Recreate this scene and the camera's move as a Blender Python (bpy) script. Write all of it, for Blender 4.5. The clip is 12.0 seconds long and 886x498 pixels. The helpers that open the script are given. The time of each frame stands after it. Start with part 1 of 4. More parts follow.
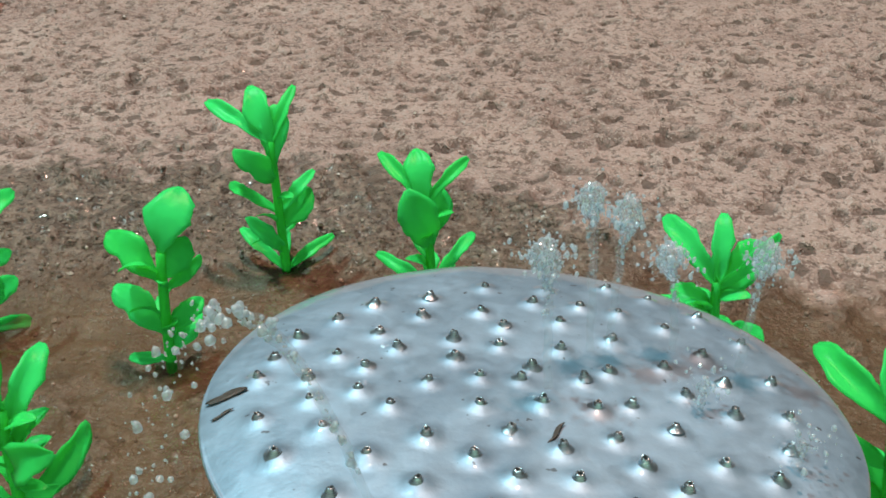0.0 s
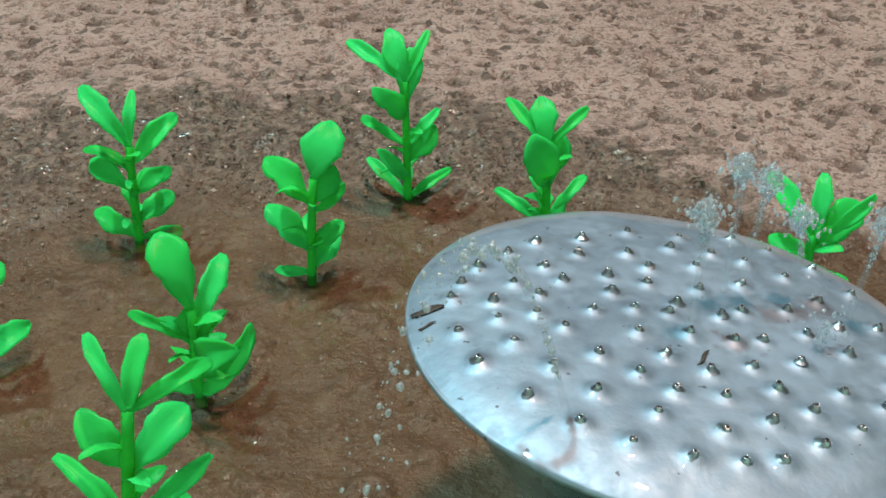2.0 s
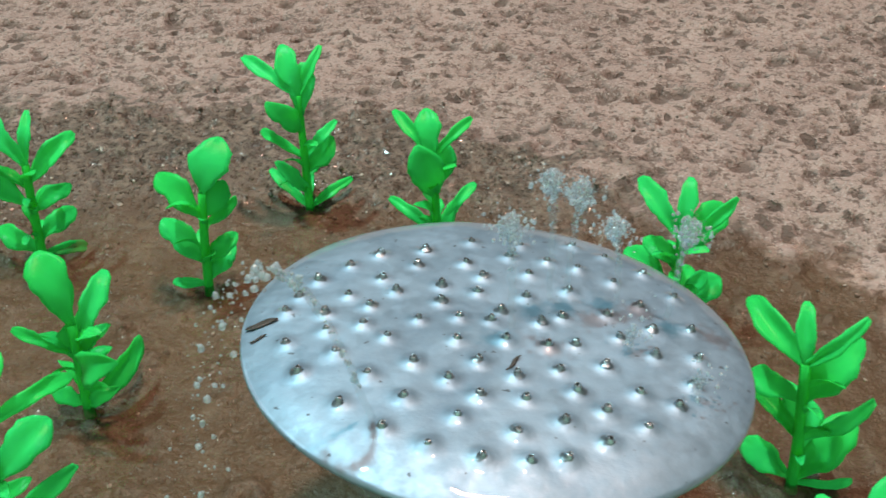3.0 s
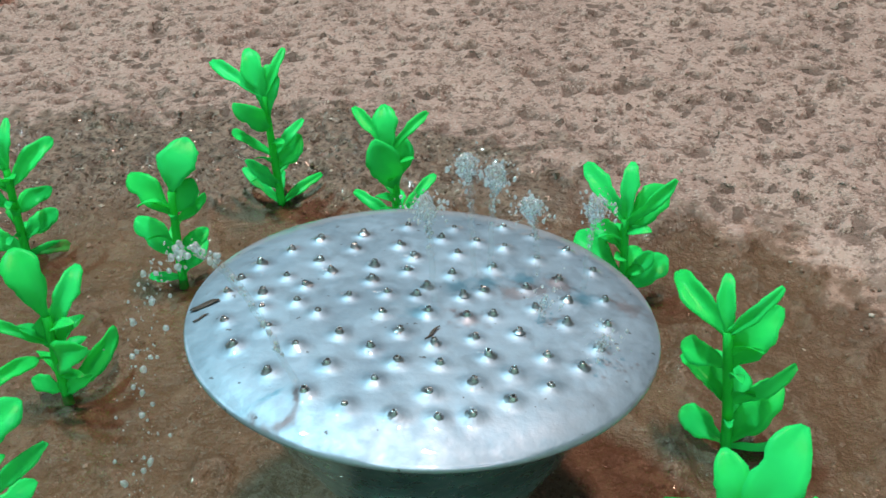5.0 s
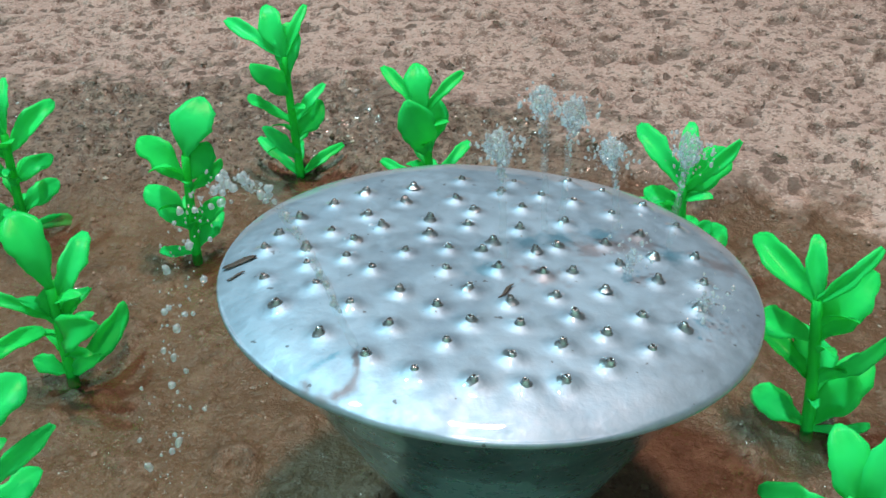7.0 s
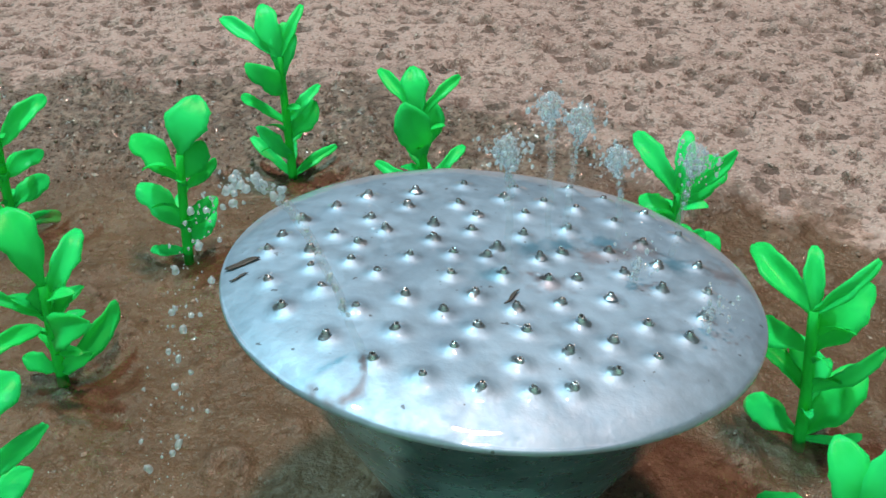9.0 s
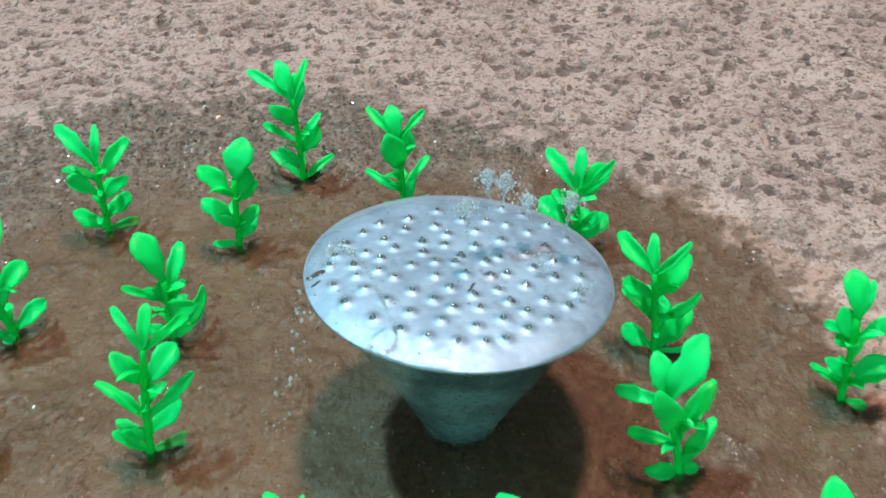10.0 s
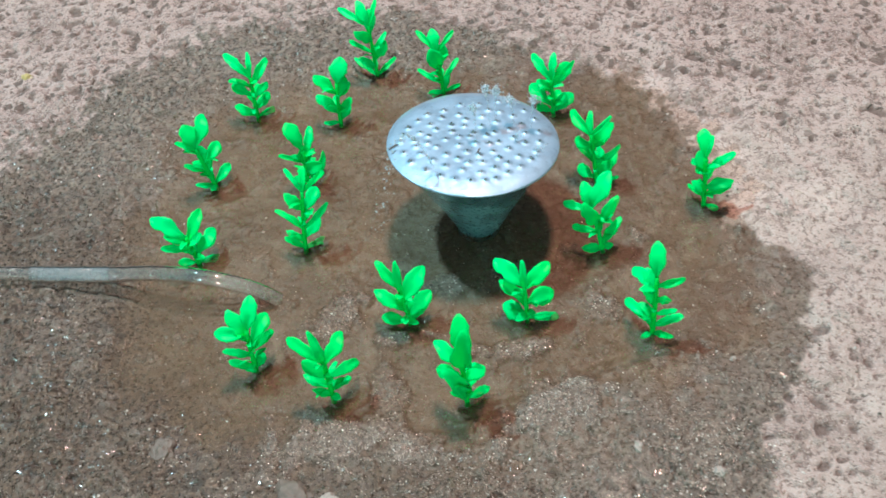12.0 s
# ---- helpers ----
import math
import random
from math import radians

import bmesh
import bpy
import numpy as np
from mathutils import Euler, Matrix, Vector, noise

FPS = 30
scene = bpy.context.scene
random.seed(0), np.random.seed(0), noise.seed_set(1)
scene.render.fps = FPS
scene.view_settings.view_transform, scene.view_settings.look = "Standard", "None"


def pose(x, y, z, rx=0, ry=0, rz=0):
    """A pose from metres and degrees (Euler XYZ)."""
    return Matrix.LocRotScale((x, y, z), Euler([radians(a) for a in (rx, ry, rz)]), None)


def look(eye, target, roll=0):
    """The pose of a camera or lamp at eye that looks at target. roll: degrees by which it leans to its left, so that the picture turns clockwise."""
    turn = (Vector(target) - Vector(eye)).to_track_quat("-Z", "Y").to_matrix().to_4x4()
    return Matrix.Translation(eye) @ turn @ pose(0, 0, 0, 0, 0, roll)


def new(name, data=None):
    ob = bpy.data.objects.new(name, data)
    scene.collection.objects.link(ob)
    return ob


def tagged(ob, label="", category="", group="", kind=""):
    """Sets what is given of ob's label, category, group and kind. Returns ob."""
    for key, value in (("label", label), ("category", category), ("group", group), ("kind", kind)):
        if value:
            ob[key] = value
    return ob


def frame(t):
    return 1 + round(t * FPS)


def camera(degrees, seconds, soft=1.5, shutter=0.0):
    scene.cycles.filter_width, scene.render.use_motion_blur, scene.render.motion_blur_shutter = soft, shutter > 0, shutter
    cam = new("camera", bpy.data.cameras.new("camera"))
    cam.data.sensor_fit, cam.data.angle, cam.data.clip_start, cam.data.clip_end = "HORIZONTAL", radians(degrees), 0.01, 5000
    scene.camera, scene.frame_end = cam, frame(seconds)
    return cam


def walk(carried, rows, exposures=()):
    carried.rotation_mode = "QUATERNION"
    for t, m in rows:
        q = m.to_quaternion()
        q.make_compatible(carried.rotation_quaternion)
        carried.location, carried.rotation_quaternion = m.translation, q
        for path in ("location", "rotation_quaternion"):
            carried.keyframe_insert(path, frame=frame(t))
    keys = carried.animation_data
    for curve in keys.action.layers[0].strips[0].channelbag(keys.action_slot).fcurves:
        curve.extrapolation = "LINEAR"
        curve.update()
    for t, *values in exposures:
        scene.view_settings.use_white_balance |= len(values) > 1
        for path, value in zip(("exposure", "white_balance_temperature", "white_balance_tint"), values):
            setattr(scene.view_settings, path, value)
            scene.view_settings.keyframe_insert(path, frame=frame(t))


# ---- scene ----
cam = camera(49.8, 12.0, soft=1.6, shutter=0.25)
PATH = [
    (0, (0.02160, -0.06756, 0.14040), (0.01871, 0.10492, 0.03920), -0.78),
    (0.5, (0.02052, -0.06025, 0.13387), (0.02272, 0.11010, 0.02911), -0.04),
    (1, (0.02331, -0.07177, 0.14282), (0.02484, 0.09557, 0.03331), 0.67),
    (1.2, (0.02688, -0.07645, 0.15147), (0.02198, 0.08668, 0.03587), 0.34),
    (1.5, (0.02205, -0.08621, 0.15348), (0.01173, 0.07710, 0.03849), 0.45),
    (2, (0.00176, -0.08869, 0.15649), (-0.00933, 0.07481, 0.04183), 1.03),
    (2.5, (0.00628, -0.09105, 0.15842), (-0.00265, 0.07268, 0.04391), 1.49),
    (3, (0.02738, -0.09263, 0.16423), (0.02013, 0.07075, 0.04910), 0.42),
    (3.5, (0.04241, -0.10022, 0.16859), (0.03454, 0.06243, 0.05248), -0.24),
    (3.7, (0.04829, -0.10333, 0.16814), (0.03899, 0.05924, 0.05200), -0.82),
    (5.3, (0.04091, -0.10542, 0.16885), (0.03028, 0.05852, 0.05477), -1.91),
    (5.5, (0.03683, -0.10583, 0.16738), (0.02753, 0.05900, 0.05449), -1.40),
    (6, (0.03369, -0.09827, 0.15706), (0.02549, 0.06654, 0.04404), -1.25),
    (6.5, (0.03069, -0.09234, 0.15143), (0.02280, 0.07238, 0.03828), -1.20),
    (6.7, (0.03081, -0.09215, 0.14892), (0.02198, 0.07167, 0.03454), -1.69),
    (8.3, (0.02552, -0.09173, 0.14974), (0.02020, 0.07278, 0.03613), 0.25),
    (8.5, (0.02634, -0.09152, 0.14873), (0.02119, 0.07315, 0.03534), 0.38),
    (9, (0.02605, -0.09169, 0.14890), (0.02208, 0.07266, 0.03502), 0.41),
    (9.5, (0.02522, -0.11188, 0.18001), (0.02644, 0.04454, 0.05539), 0.06),
    (9.7, (0.02905, -0.13072, 0.20352), (0.03105, 0.02417, 0.07700), -0.76),
    (10, (0.01803, -0.16829, 0.23446), (0.02455, -0.01493, 0.10624), -0.34),
    (10.2, (0.02401, -0.18804, 0.25570), (0.02448, -0.03850, 0.12288), -1.85),
    (10.5, (0.01978, -0.20968, 0.28776), (0.01520, -0.06239, 0.15254), -3.92),
    (10.7, (0.01887, -0.23032, 0.30125), (0.01136, -0.08302, 0.16618), -4.92),
    (11, (0.02074, -0.26106, 0.32485), (0.00994, -0.12043, 0.18305), -6.97),
    (11.2, (0.01670, -0.27557, 0.34003), (0.00498, -0.13885, 0.19453), -7.54),
    (11.5, (0.02003, -0.29811, 0.36597), (0.00796, -0.16634, 0.21600), -7.57),
    (11.7, (0.01903, -0.30920, 0.37416), (0.01168, -0.17737, 0.22393), -6.15),
    (12, (0.03057, -0.31865, 0.39294), (0.02301, -0.18995, 0.24004), -6.75),
]
EXPOSURES = [(0, 0.0, 7250, 13.2), (0.5, 0.04, 7400, 13.6), (1, -0.20, 7500, 13.8), (1.5, -0.30, 7300, 12.8), (2, -0.11, 7230, 12.1), (3.5, -0.03, 7050, 11.9), (6, 0.10, 6820, 11), (9.2, 0.08, 6750, 12), (10.2, 0.38, 6350, 10.6), (11, 0.49, 6230, 10.2), (12, 0.50, 6180, 10.0)]
walk(cam, [(t, look(eye, target, roll)) for t, eye, target, roll in PATH], EXPOSURES)

# ---- world and lamps ----
world = bpy.data.worlds.new("world")
scene.world = world
world.use_nodes = True
wn = world.node_tree
tc = wn.nodes.new("ShaderNodeTexCoord")
split = wn.nodes.new("ShaderNodeSeparateXYZ")
wn.links.new(tc.outputs["Generated"], split.inputs[0])


def world_math(op, *values):
    n = wn.nodes.new("ShaderNodeMath")
    n.operation = op
    n.use_clamp = op != "MULTIPLY_ADD"
    for sock, v in zip(n.inputs, values):
        if isinstance(v, float):
            sock.default_value = v
        else:
            wn.links.new(v, sock)
    return n.outputs[0]


# dim glow overhead, dark towards the back, added greenish fill from the unseen front
rise = wn.nodes.new("ShaderNodeValToRGB")
rise.color_ramp.elements[0].position, rise.color_ramp.elements[0].color = 0.0, (0.020, 0.024, 0.025, 1)
rise.color_ramp.elements[1].position, rise.color_ramp.elements[1].color = 0.9, (0.05, 0.06, 0.06, 1)
wn.links.new(split.outputs["Z"], rise.inputs["Fac"])
side = world_math("MULTIPLY_ADD", split.outputs["Y"], -0.25, 0.5)
lobe = world_math("SUBTRACT", world_math("MULTIPLY_ADD", split.outputs["Z"], 0.97, side), 0.5)
overhead = world_math("POWER", lobe, 4.0)
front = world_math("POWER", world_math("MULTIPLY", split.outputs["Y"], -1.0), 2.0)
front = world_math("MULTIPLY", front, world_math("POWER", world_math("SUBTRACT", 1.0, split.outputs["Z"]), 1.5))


def world_mix(fac, below, colour):
    n = wn.nodes.new("ShaderNodeMix")
    n.data_type = "RGBA"
    wn.links.new(fac, n.inputs["Factor"])
    wn.links.new(below, n.inputs[6])
    n.inputs[7].default_value = colour
    return n.outputs[2]


glow = world_mix(overhead, rise.outputs["Color"], (0.40, 0.44, 0.44, 1))
# broad fill that lifts and greens the shade, with no source in view
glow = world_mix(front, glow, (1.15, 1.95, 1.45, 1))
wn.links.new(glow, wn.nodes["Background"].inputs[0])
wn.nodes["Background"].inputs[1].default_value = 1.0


def lamp(name, place, target, size, watts, colour, label):
    data = bpy.data.lights.new(name, "AREA")
    data.shape, data.size, data.size_y = "RECTANGLE", size[0], size[1]
    data.energy, data.color = watts, colour
    ob = new(name, data)
    ob.matrix_world = look(place, target)
    return tagged(ob, label, "lamp", kind="structure")


ROSE = Vector((0.0313, 0.0348, 0.0560))
lamp("warm_lamp", ROSE + Vector((0.224, 0.533, 2.40)), ROSE, (0.176, 0.112), 50.0, (1.0, 0.56, 0.45), "warm white lamp hanging above the puddle")
lamp("cool_lamp", ROSE + Vector((-0.87, 0.65, 2.50)), ROSE, (0.117, 0.083), 68.0, (0.52, 0.94, 1.0), "cool white ceiling lamp above the puddle")


# ---- materials ----
def material(name, rough=0.5, metal=0.0):
    m = bpy.data.materials.new(name)
    m.use_nodes = True
    bsdf = m.node_tree.nodes["Principled BSDF"]
    bsdf.inputs["Roughness"].default_value = rough
    bsdf.inputs["Metallic"].default_value = metal
    return m, m.node_tree, bsdf


def node(tree, kind, **inputs):
    n = tree.nodes.new(kind)
    for key, value in inputs.items():
        n.inputs[key.replace("_", " ")].default_value = value
    return n


def noise_of(tree, scale, detail=3.0, rough=0.5, coords="Object"):
    tc = tree.nodes.new("ShaderNodeTexCoord")
    n = node(tree, "ShaderNodeTexNoise", Scale=scale, Detail=detail, Roughness=rough)
    tree.links.new(tc.outputs[coords], n.inputs["Vector"])
    return n.outputs["Fac"]


def ramp(tree, fac, stops):
    r = tree.nodes.new("ShaderNodeValToRGB")
    while len(r.color_ramp.elements) < len(stops):
        r.color_ramp.elements.new(0.5)
    for e, (p, c) in zip(r.color_ramp.elements, stops):
        e.position = p
        e.color = (*c, 1) if isinstance(c, tuple) else (c, c, c, 1)
    tree.links.new(fac, r.inputs["Fac"])
    return r.outputs["Color"]


def mix(tree, fac, a, b, blend="MIX"):
    n = tree.nodes.new("ShaderNodeMix")
    n.data_type, n.blend_type = "RGBA", blend
    for sock, v in ((n.inputs["Factor"], fac), (n.inputs[6], a), (n.inputs[7], b)):
        if isinstance(v, (int, float)):
            sock.default_value = v
        elif isinstance(v, tuple):
            sock.default_value = (*v, 1)
        else:
            tree.links.new(v, sock)
    return n.outputs[2]


def math_node(tree, op, a, b):
    n = tree.nodes.new("ShaderNodeMath")
    n.operation = op
    for sock, v in zip(n.inputs, (a, b)):
        if isinstance(v, (int, float)):
            sock.default_value = v
        else:
            tree.links.new(v, sock)
    return n.outputs[0]


def bump(tree, bsdf, height, strength, distance):
    b = node(tree, "ShaderNodeBump", Strength=strength, Distance=distance)
    tree.links.new(height, b.inputs["Height"])
    tree.links.new(b.outputs["Normal"], bsdf.inputs["Normal"])
    return b


def attribute(tree, name):
    a = tree.nodes.new("ShaderNodeAttribute")
    a.attribute_name = name
    return a.outputs["Fac"]


def pock_marks(t):
    """Scattered uneven pock marks, 1 inside and 0 outside."""
    tc = t.nodes.new("ShaderNodeTexCoord")
    warp = node(t, "ShaderNodeTexNoise", Scale=210.0, Detail=3.0)
    t.links.new(tc.outputs["Object"], warp.inputs["Vector"])
    shift = t.nodes.new("ShaderNodeVectorMath")
    shift.operation = "MULTIPLY_ADD"
    t.links.new(warp.outputs["Color"], shift.inputs[0])
    shift.inputs[1].default_value = (0.008, 0.008, 0.0)
    t.links.new(tc.outputs["Object"], shift.inputs[2])
    flat = t.nodes.new("ShaderNodeVectorMath")
    flat.operation = "MULTIPLY"
    t.links.new(shift.outputs[0], flat.inputs[0])
    flat.inputs[1].default_value = (1, 1, 0)
    cells = node(t, "ShaderNodeTexVoronoi", Scale=150.0)
    t.links.new(flat.outputs[0], cells.inputs["Vector"])
    parts = t.nodes.new("ShaderNodeSeparateColor")
    t.links.new(cells.outputs["Color"], parts.inputs[0])
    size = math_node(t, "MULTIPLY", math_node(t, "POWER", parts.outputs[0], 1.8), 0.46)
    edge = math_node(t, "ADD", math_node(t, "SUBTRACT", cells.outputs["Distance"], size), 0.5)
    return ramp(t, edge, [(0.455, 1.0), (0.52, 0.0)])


def ground_material():
    m, t, bsdf = material("wet_and_dry_ground")
    wet, pit, mud, rust_and_shade = attribute(t, "wet"), attribute(t, "pit"), attribute(t, "mud"), attribute(t, "rust_and_shade")
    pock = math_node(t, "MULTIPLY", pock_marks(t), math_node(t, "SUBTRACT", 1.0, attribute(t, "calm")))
    grain = noise_of(t, 430, 4, 0.65)
    patch = noise_of(t, 24, 4, 0.6)
    clot = noise_of(t, 190, 5, 0.62)
    fine = noise_of(t, 1000, 2, 0.6)
    dry = ramp(t, patch, [(0.32, (0.273, 0.201, 0.181)), (0.50, (0.356, 0.270, 0.245)), (0.70, (0.428, 0.337, 0.308))])
    dry = mix(t, attribute(t, "calm"), dry, ramp(t, patch, [(0.32, (0.330, 0.268, 0.238)), (0.50, (0.415, 0.345, 0.308)), (0.70, (0.470, 0.398, 0.360))]))
    dry = mix(t, math_node(t, "MULTIPLY", ramp(t, clot, [(0.40, 0.8), (0.47, 0.0)]), math_node(t, "SUBTRACT", 1.0, math_node(t, "MULTIPLY", attribute(t, "calm"), 0.6))), dry, (0.139, 0.095, 0.082))
    dry = mix(t, ramp(t, grain, [(0.39, 0.8), (0.47, 0.0)]), dry, (0.130, 0.091, 0.077))
    dry = mix(t, ramp(t, fine, [(0.55, 0.0), (0.64, 0.8)]), dry, (0.470, 0.399, 0.370))
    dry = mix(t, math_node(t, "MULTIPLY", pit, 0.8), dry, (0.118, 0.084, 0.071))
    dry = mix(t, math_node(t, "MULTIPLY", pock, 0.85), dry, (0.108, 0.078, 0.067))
    clay = attribute(t, "clay")
    damp = ramp(t, grain, [(0.38, (0.072, 0.056, 0.045)), (0.50, (0.160, 0.124, 0.100)), (0.62, (0.260, 0.208, 0.172))])
    brown = ramp(t, grain, [(0.38, (0.030, 0.019, 0.012)), (0.50, (0.080, 0.053, 0.036)), (0.62, (0.152, 0.108, 0.077))])
    damp = mix(t, clay, damp, brown)
    damp = mix(t, ramp(t, clot, [(0.42, 0.55), (0.50, 0.0)]), damp, (0.055, 0.041, 0.032))
    damp = mix(t, ramp(t, fine, [(0.62, 0.0), (0.69, 0.8)]), damp, (0.320, 0.272, 0.235))
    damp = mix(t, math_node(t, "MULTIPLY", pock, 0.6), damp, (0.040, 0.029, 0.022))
    silt = ramp(t, patch, [(0.30, (0.068, 0.041, 0.023)), (0.55, (0.102, 0.064, 0.038)), (0.75, (0.140, 0.094, 0.060))])
    # rusty stains, together with the cool lamp's reddish shadow put into the colour
    silt = mix(t, math_node(t, "MULTIPLY", rust_and_shade, 0.85), silt, (0.076, 0.041, 0.026))
    silt = mix(t, ramp(t, noise_of(t, 75, 4, 0.6), [(0.36, 0.45), (0.50, 0.0)]), silt, (0.070, 0.046, 0.030))
    silt = mix(t, ramp(t, noise_of(t, 115, 3, 0.6), [(0.55, 0.0), (0.62, 0.55)]), silt, (0.185, 0.150, 0.110))
    silt = mix(t, ramp(t, clot, [(0.38, 0.45), (0.47, 0.0)]), silt, (0.062, 0.043, 0.028))
    silt = mix(t, ramp(t, grain, [(0.36, 0.4), (0.46, 0.0)]), silt, (0.050, 0.034, 0.023))
    silt = mix(t, ramp(t, fine, [(0.58, 0.0), (0.68, 0.5)]), silt, (0.232, 0.184, 0.138))
    soil = mix(t, mud, damp, silt)
    sand = ramp(t, grain, [(0.36, (0.084, 0.064, 0.050)), (0.50, (0.150, 0.119, 0.097)), (0.64, (0.235, 0.194, 0.163))])
    soil = mix(t, math_node(t, "MULTIPLY", attribute(t, "sand"), 1.0), soil, sand)
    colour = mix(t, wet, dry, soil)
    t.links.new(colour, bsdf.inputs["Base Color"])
    rough = mix(t, wet, (0.92, 0.92, 0.92), ramp(t, grain, [(0.35, 0.20), (0.65, 0.50)]))
    t.links.new(rough, bsdf.inputs["Roughness"])
    height = math_node(t, "ADD", math_node(t, "ADD", grain, math_node(t, "MULTIPLY", clot, 1.6)), math_node(t, "MULTIPLY", fine, 0.45))
    height = math_node(t, "SUBTRACT", height, math_node(t, "MULTIPLY", math_node(t, "MULTIPLY", pock, math_node(t, "SUBTRACT", 1.0, mud)), 0.6))
    smooth = math_node(t, "SUBTRACT", 1.0, math_node(t, "MULTIPLY", mud, 0.55))
    bump(t, bsdf, math_node(t, "MULTIPLY", height, smooth), 1.0, 0.0017)
    film = node(t, "ShaderNodeBump", Strength=0.5, Distance=0.0005)
    t.links.new(noise_of(t, 620, 1, 0.5), film.inputs["Height"])
    t.links.new(film.outputs["Normal"], bsdf.inputs["Coat Normal"])
    t.links.new(math_node(t, "MULTIPLY", wet, math_node(t, "SUBTRACT", 0.55, math_node(t, "MULTIPLY", mud, 0.42))), bsdf.inputs["Coat Weight"])
    bsdf.inputs["Coat Roughness"].default_value = 0.045
    bsdf.inputs["Coat IOR"].default_value = 1.33
    return m


def grit_material(name, rough, shade):
    m, t, bsdf = material(name, rough)
    geo = t.nodes.new("ShaderNodeNewGeometry")
    c = ramp(t, geo.outputs["Random Per Island"], [(p, tuple(shade * v for v in c)) for p, c in ((0.0, (0.092, 0.071, 0.059)), (0.5, (0.168, 0.130, 0.109)), (0.85, (0.302, 0.244, 0.210)), (1.0, (0.588, 0.554, 0.521)))])
    t.links.new(c, bsdf.inputs["Base Color"])
    return m


def water_material():
    m, t, bsdf = material("shallow_muddy_water")
    t.nodes.remove(bsdf)
    out = t.nodes["Material Output"]
    clear = node(t, "ShaderNodeBsdfTransparent", Color=(0.965, 0.95, 0.92, 1))
    gloss = node(t, "ShaderNodeBsdfGlossy", Roughness=0.03, Color=(1, 1, 1, 1))
    fres = node(t, "ShaderNodeFresnel", IOR=1.33)
    b = node(t, "ShaderNodeBump", Strength=0.25, Distance=0.001)
    edge = math_node(t, "POWER", math_node(t, "SUBTRACT", 1.0, attribute(t, "deep")), 2.0)
    ripple = math_node(t, "MULTIPLY", math_node(t, "MULTIPLY", noise_of(t, 700, 1, 0.5), edge), 2.6)
    t.links.new(math_node(t, "ADD", noise_of(t, 70, 2, 0.5), ripple), b.inputs["Height"])
    t.links.new(b.outputs["Normal"], gloss.inputs["Normal"])
    t.links.new(b.outputs["Normal"], fres.inputs["Normal"])
    murk = t.nodes.new("ShaderNodeBsdfDiffuse")
    t.links.new(ramp(t, noise_of(t, 26, 3), [(0.35, (0.172, 0.114, 0.064)), (0.65, (0.240, 0.168, 0.100))]), murk.inputs["Color"])
    body = t.nodes.new("ShaderNodeMixShader")
    t.links.new(math_node(t, "MULTIPLY", attribute(t, "deep"), 0.25), body.inputs[0])
    t.links.new(clear.outputs[0], body.inputs[1])
    t.links.new(murk.outputs[0], body.inputs[2])
    mx = t.nodes.new("ShaderNodeMixShader")
    t.links.new(fres.outputs[0], mx.inputs[0])
    t.links.new(body.outputs[0], mx.inputs[1])
    t.links.new(gloss.outputs[0], mx.inputs[2])
    t.links.new(mx.outputs[0], out.inputs["Surface"])
    return m


def leaf_material(name, low, mid, high):
    """Soft glossy plastic that lets much light through."""
    m, t, bsdf = material(name, 0.34)
    info = t.nodes.new("ShaderNodeObjectInfo")
    c = ramp(t, info.outputs["Random"], [(0.0, low), (0.5, mid), (1.0, high)])
    c = mix(t, ramp(t, noise_of(t, 150, 3), [(0.30, 0.25), (0.55, 0.0)]), c, (0.002, 0.62, 0.06))
    t.links.new(c, bsdf.inputs["Base Color"])
    bsdf.inputs["Specular IOR Level"].default_value = 0.14
    b = bump(t, bsdf, noise_of(t, 240, 2), 0.25, 0.0006)
    thin = t.nodes.new("ShaderNodeBsdfTranslucent")
    t.links.new(c, thin.inputs["Color"])
    t.links.new(b.outputs["Normal"], thin.inputs["Normal"])
    mx = node(t, "ShaderNodeMixShader", Fac=0.46)
    t.links.new(bsdf.outputs[0], mx.inputs[1])
    t.links.new(thin.outputs[0], mx.inputs[2])
    t.links.new(mx.outputs[0], t.nodes["Material Output"].inputs["Surface"])
    return m


def zinc_material(name, tint, dark, scale, gloss, patch, metal, pools):
    """Dull wet zinc, blotched at two scales, under a film of water."""
    m, t, bsdf = material(name, 0.4, metal)
    blot = noise_of(t, scale, 5, 0.65)
    fine = noise_of(t, 420, 3, 0.6)
    c = ramp(t, blot, [(0.32, dark), (0.55, tint), (0.72, tuple(min(1, 1.12 * v) for v in tint))])
    t.links.new(ramp(t, fine, [(0.3, gloss), (0.7, gloss + 0.16)]), bsdf.inputs["Roughness"])
    pool = ramp(t, noise_of(t, pools, 3, 0.55), [(0.50, 0.0), (0.53, 1.0)])
    c = mix(t, math_node(t, "MULTIPLY", pool, patch), c, tuple(min(1, 1.5 * v) for v in tint))
    speck = ramp(t, noise_of(t, 520, 2, 0.5), [(0.26, 0.7), (0.29, 0.0)])
    c = mix(t, speck, c, (0.05, 0.055, 0.06))
    t.links.new(c, bsdf.inputs["Base Color"])
    bump(t, bsdf, math_node(t, "ADD", blot, math_node(t, "MULTIPLY", fine, 0.4)), 0.25, 0.0008)
    film = node(t, "ShaderNodeBump", Strength=0.12, Distance=0.0006)
    t.links.new(noise_of(t, 140, 2), film.inputs["Height"])
    t.links.new(film.outputs["Normal"], bsdf.inputs["Coat Normal"])
    bsdf.inputs["Coat Weight"].default_value, bsdf.inputs["Coat Roughness"].default_value, bsdf.inputs["Coat IOR"].default_value = 1.0, 0.03, 1.36
    return m


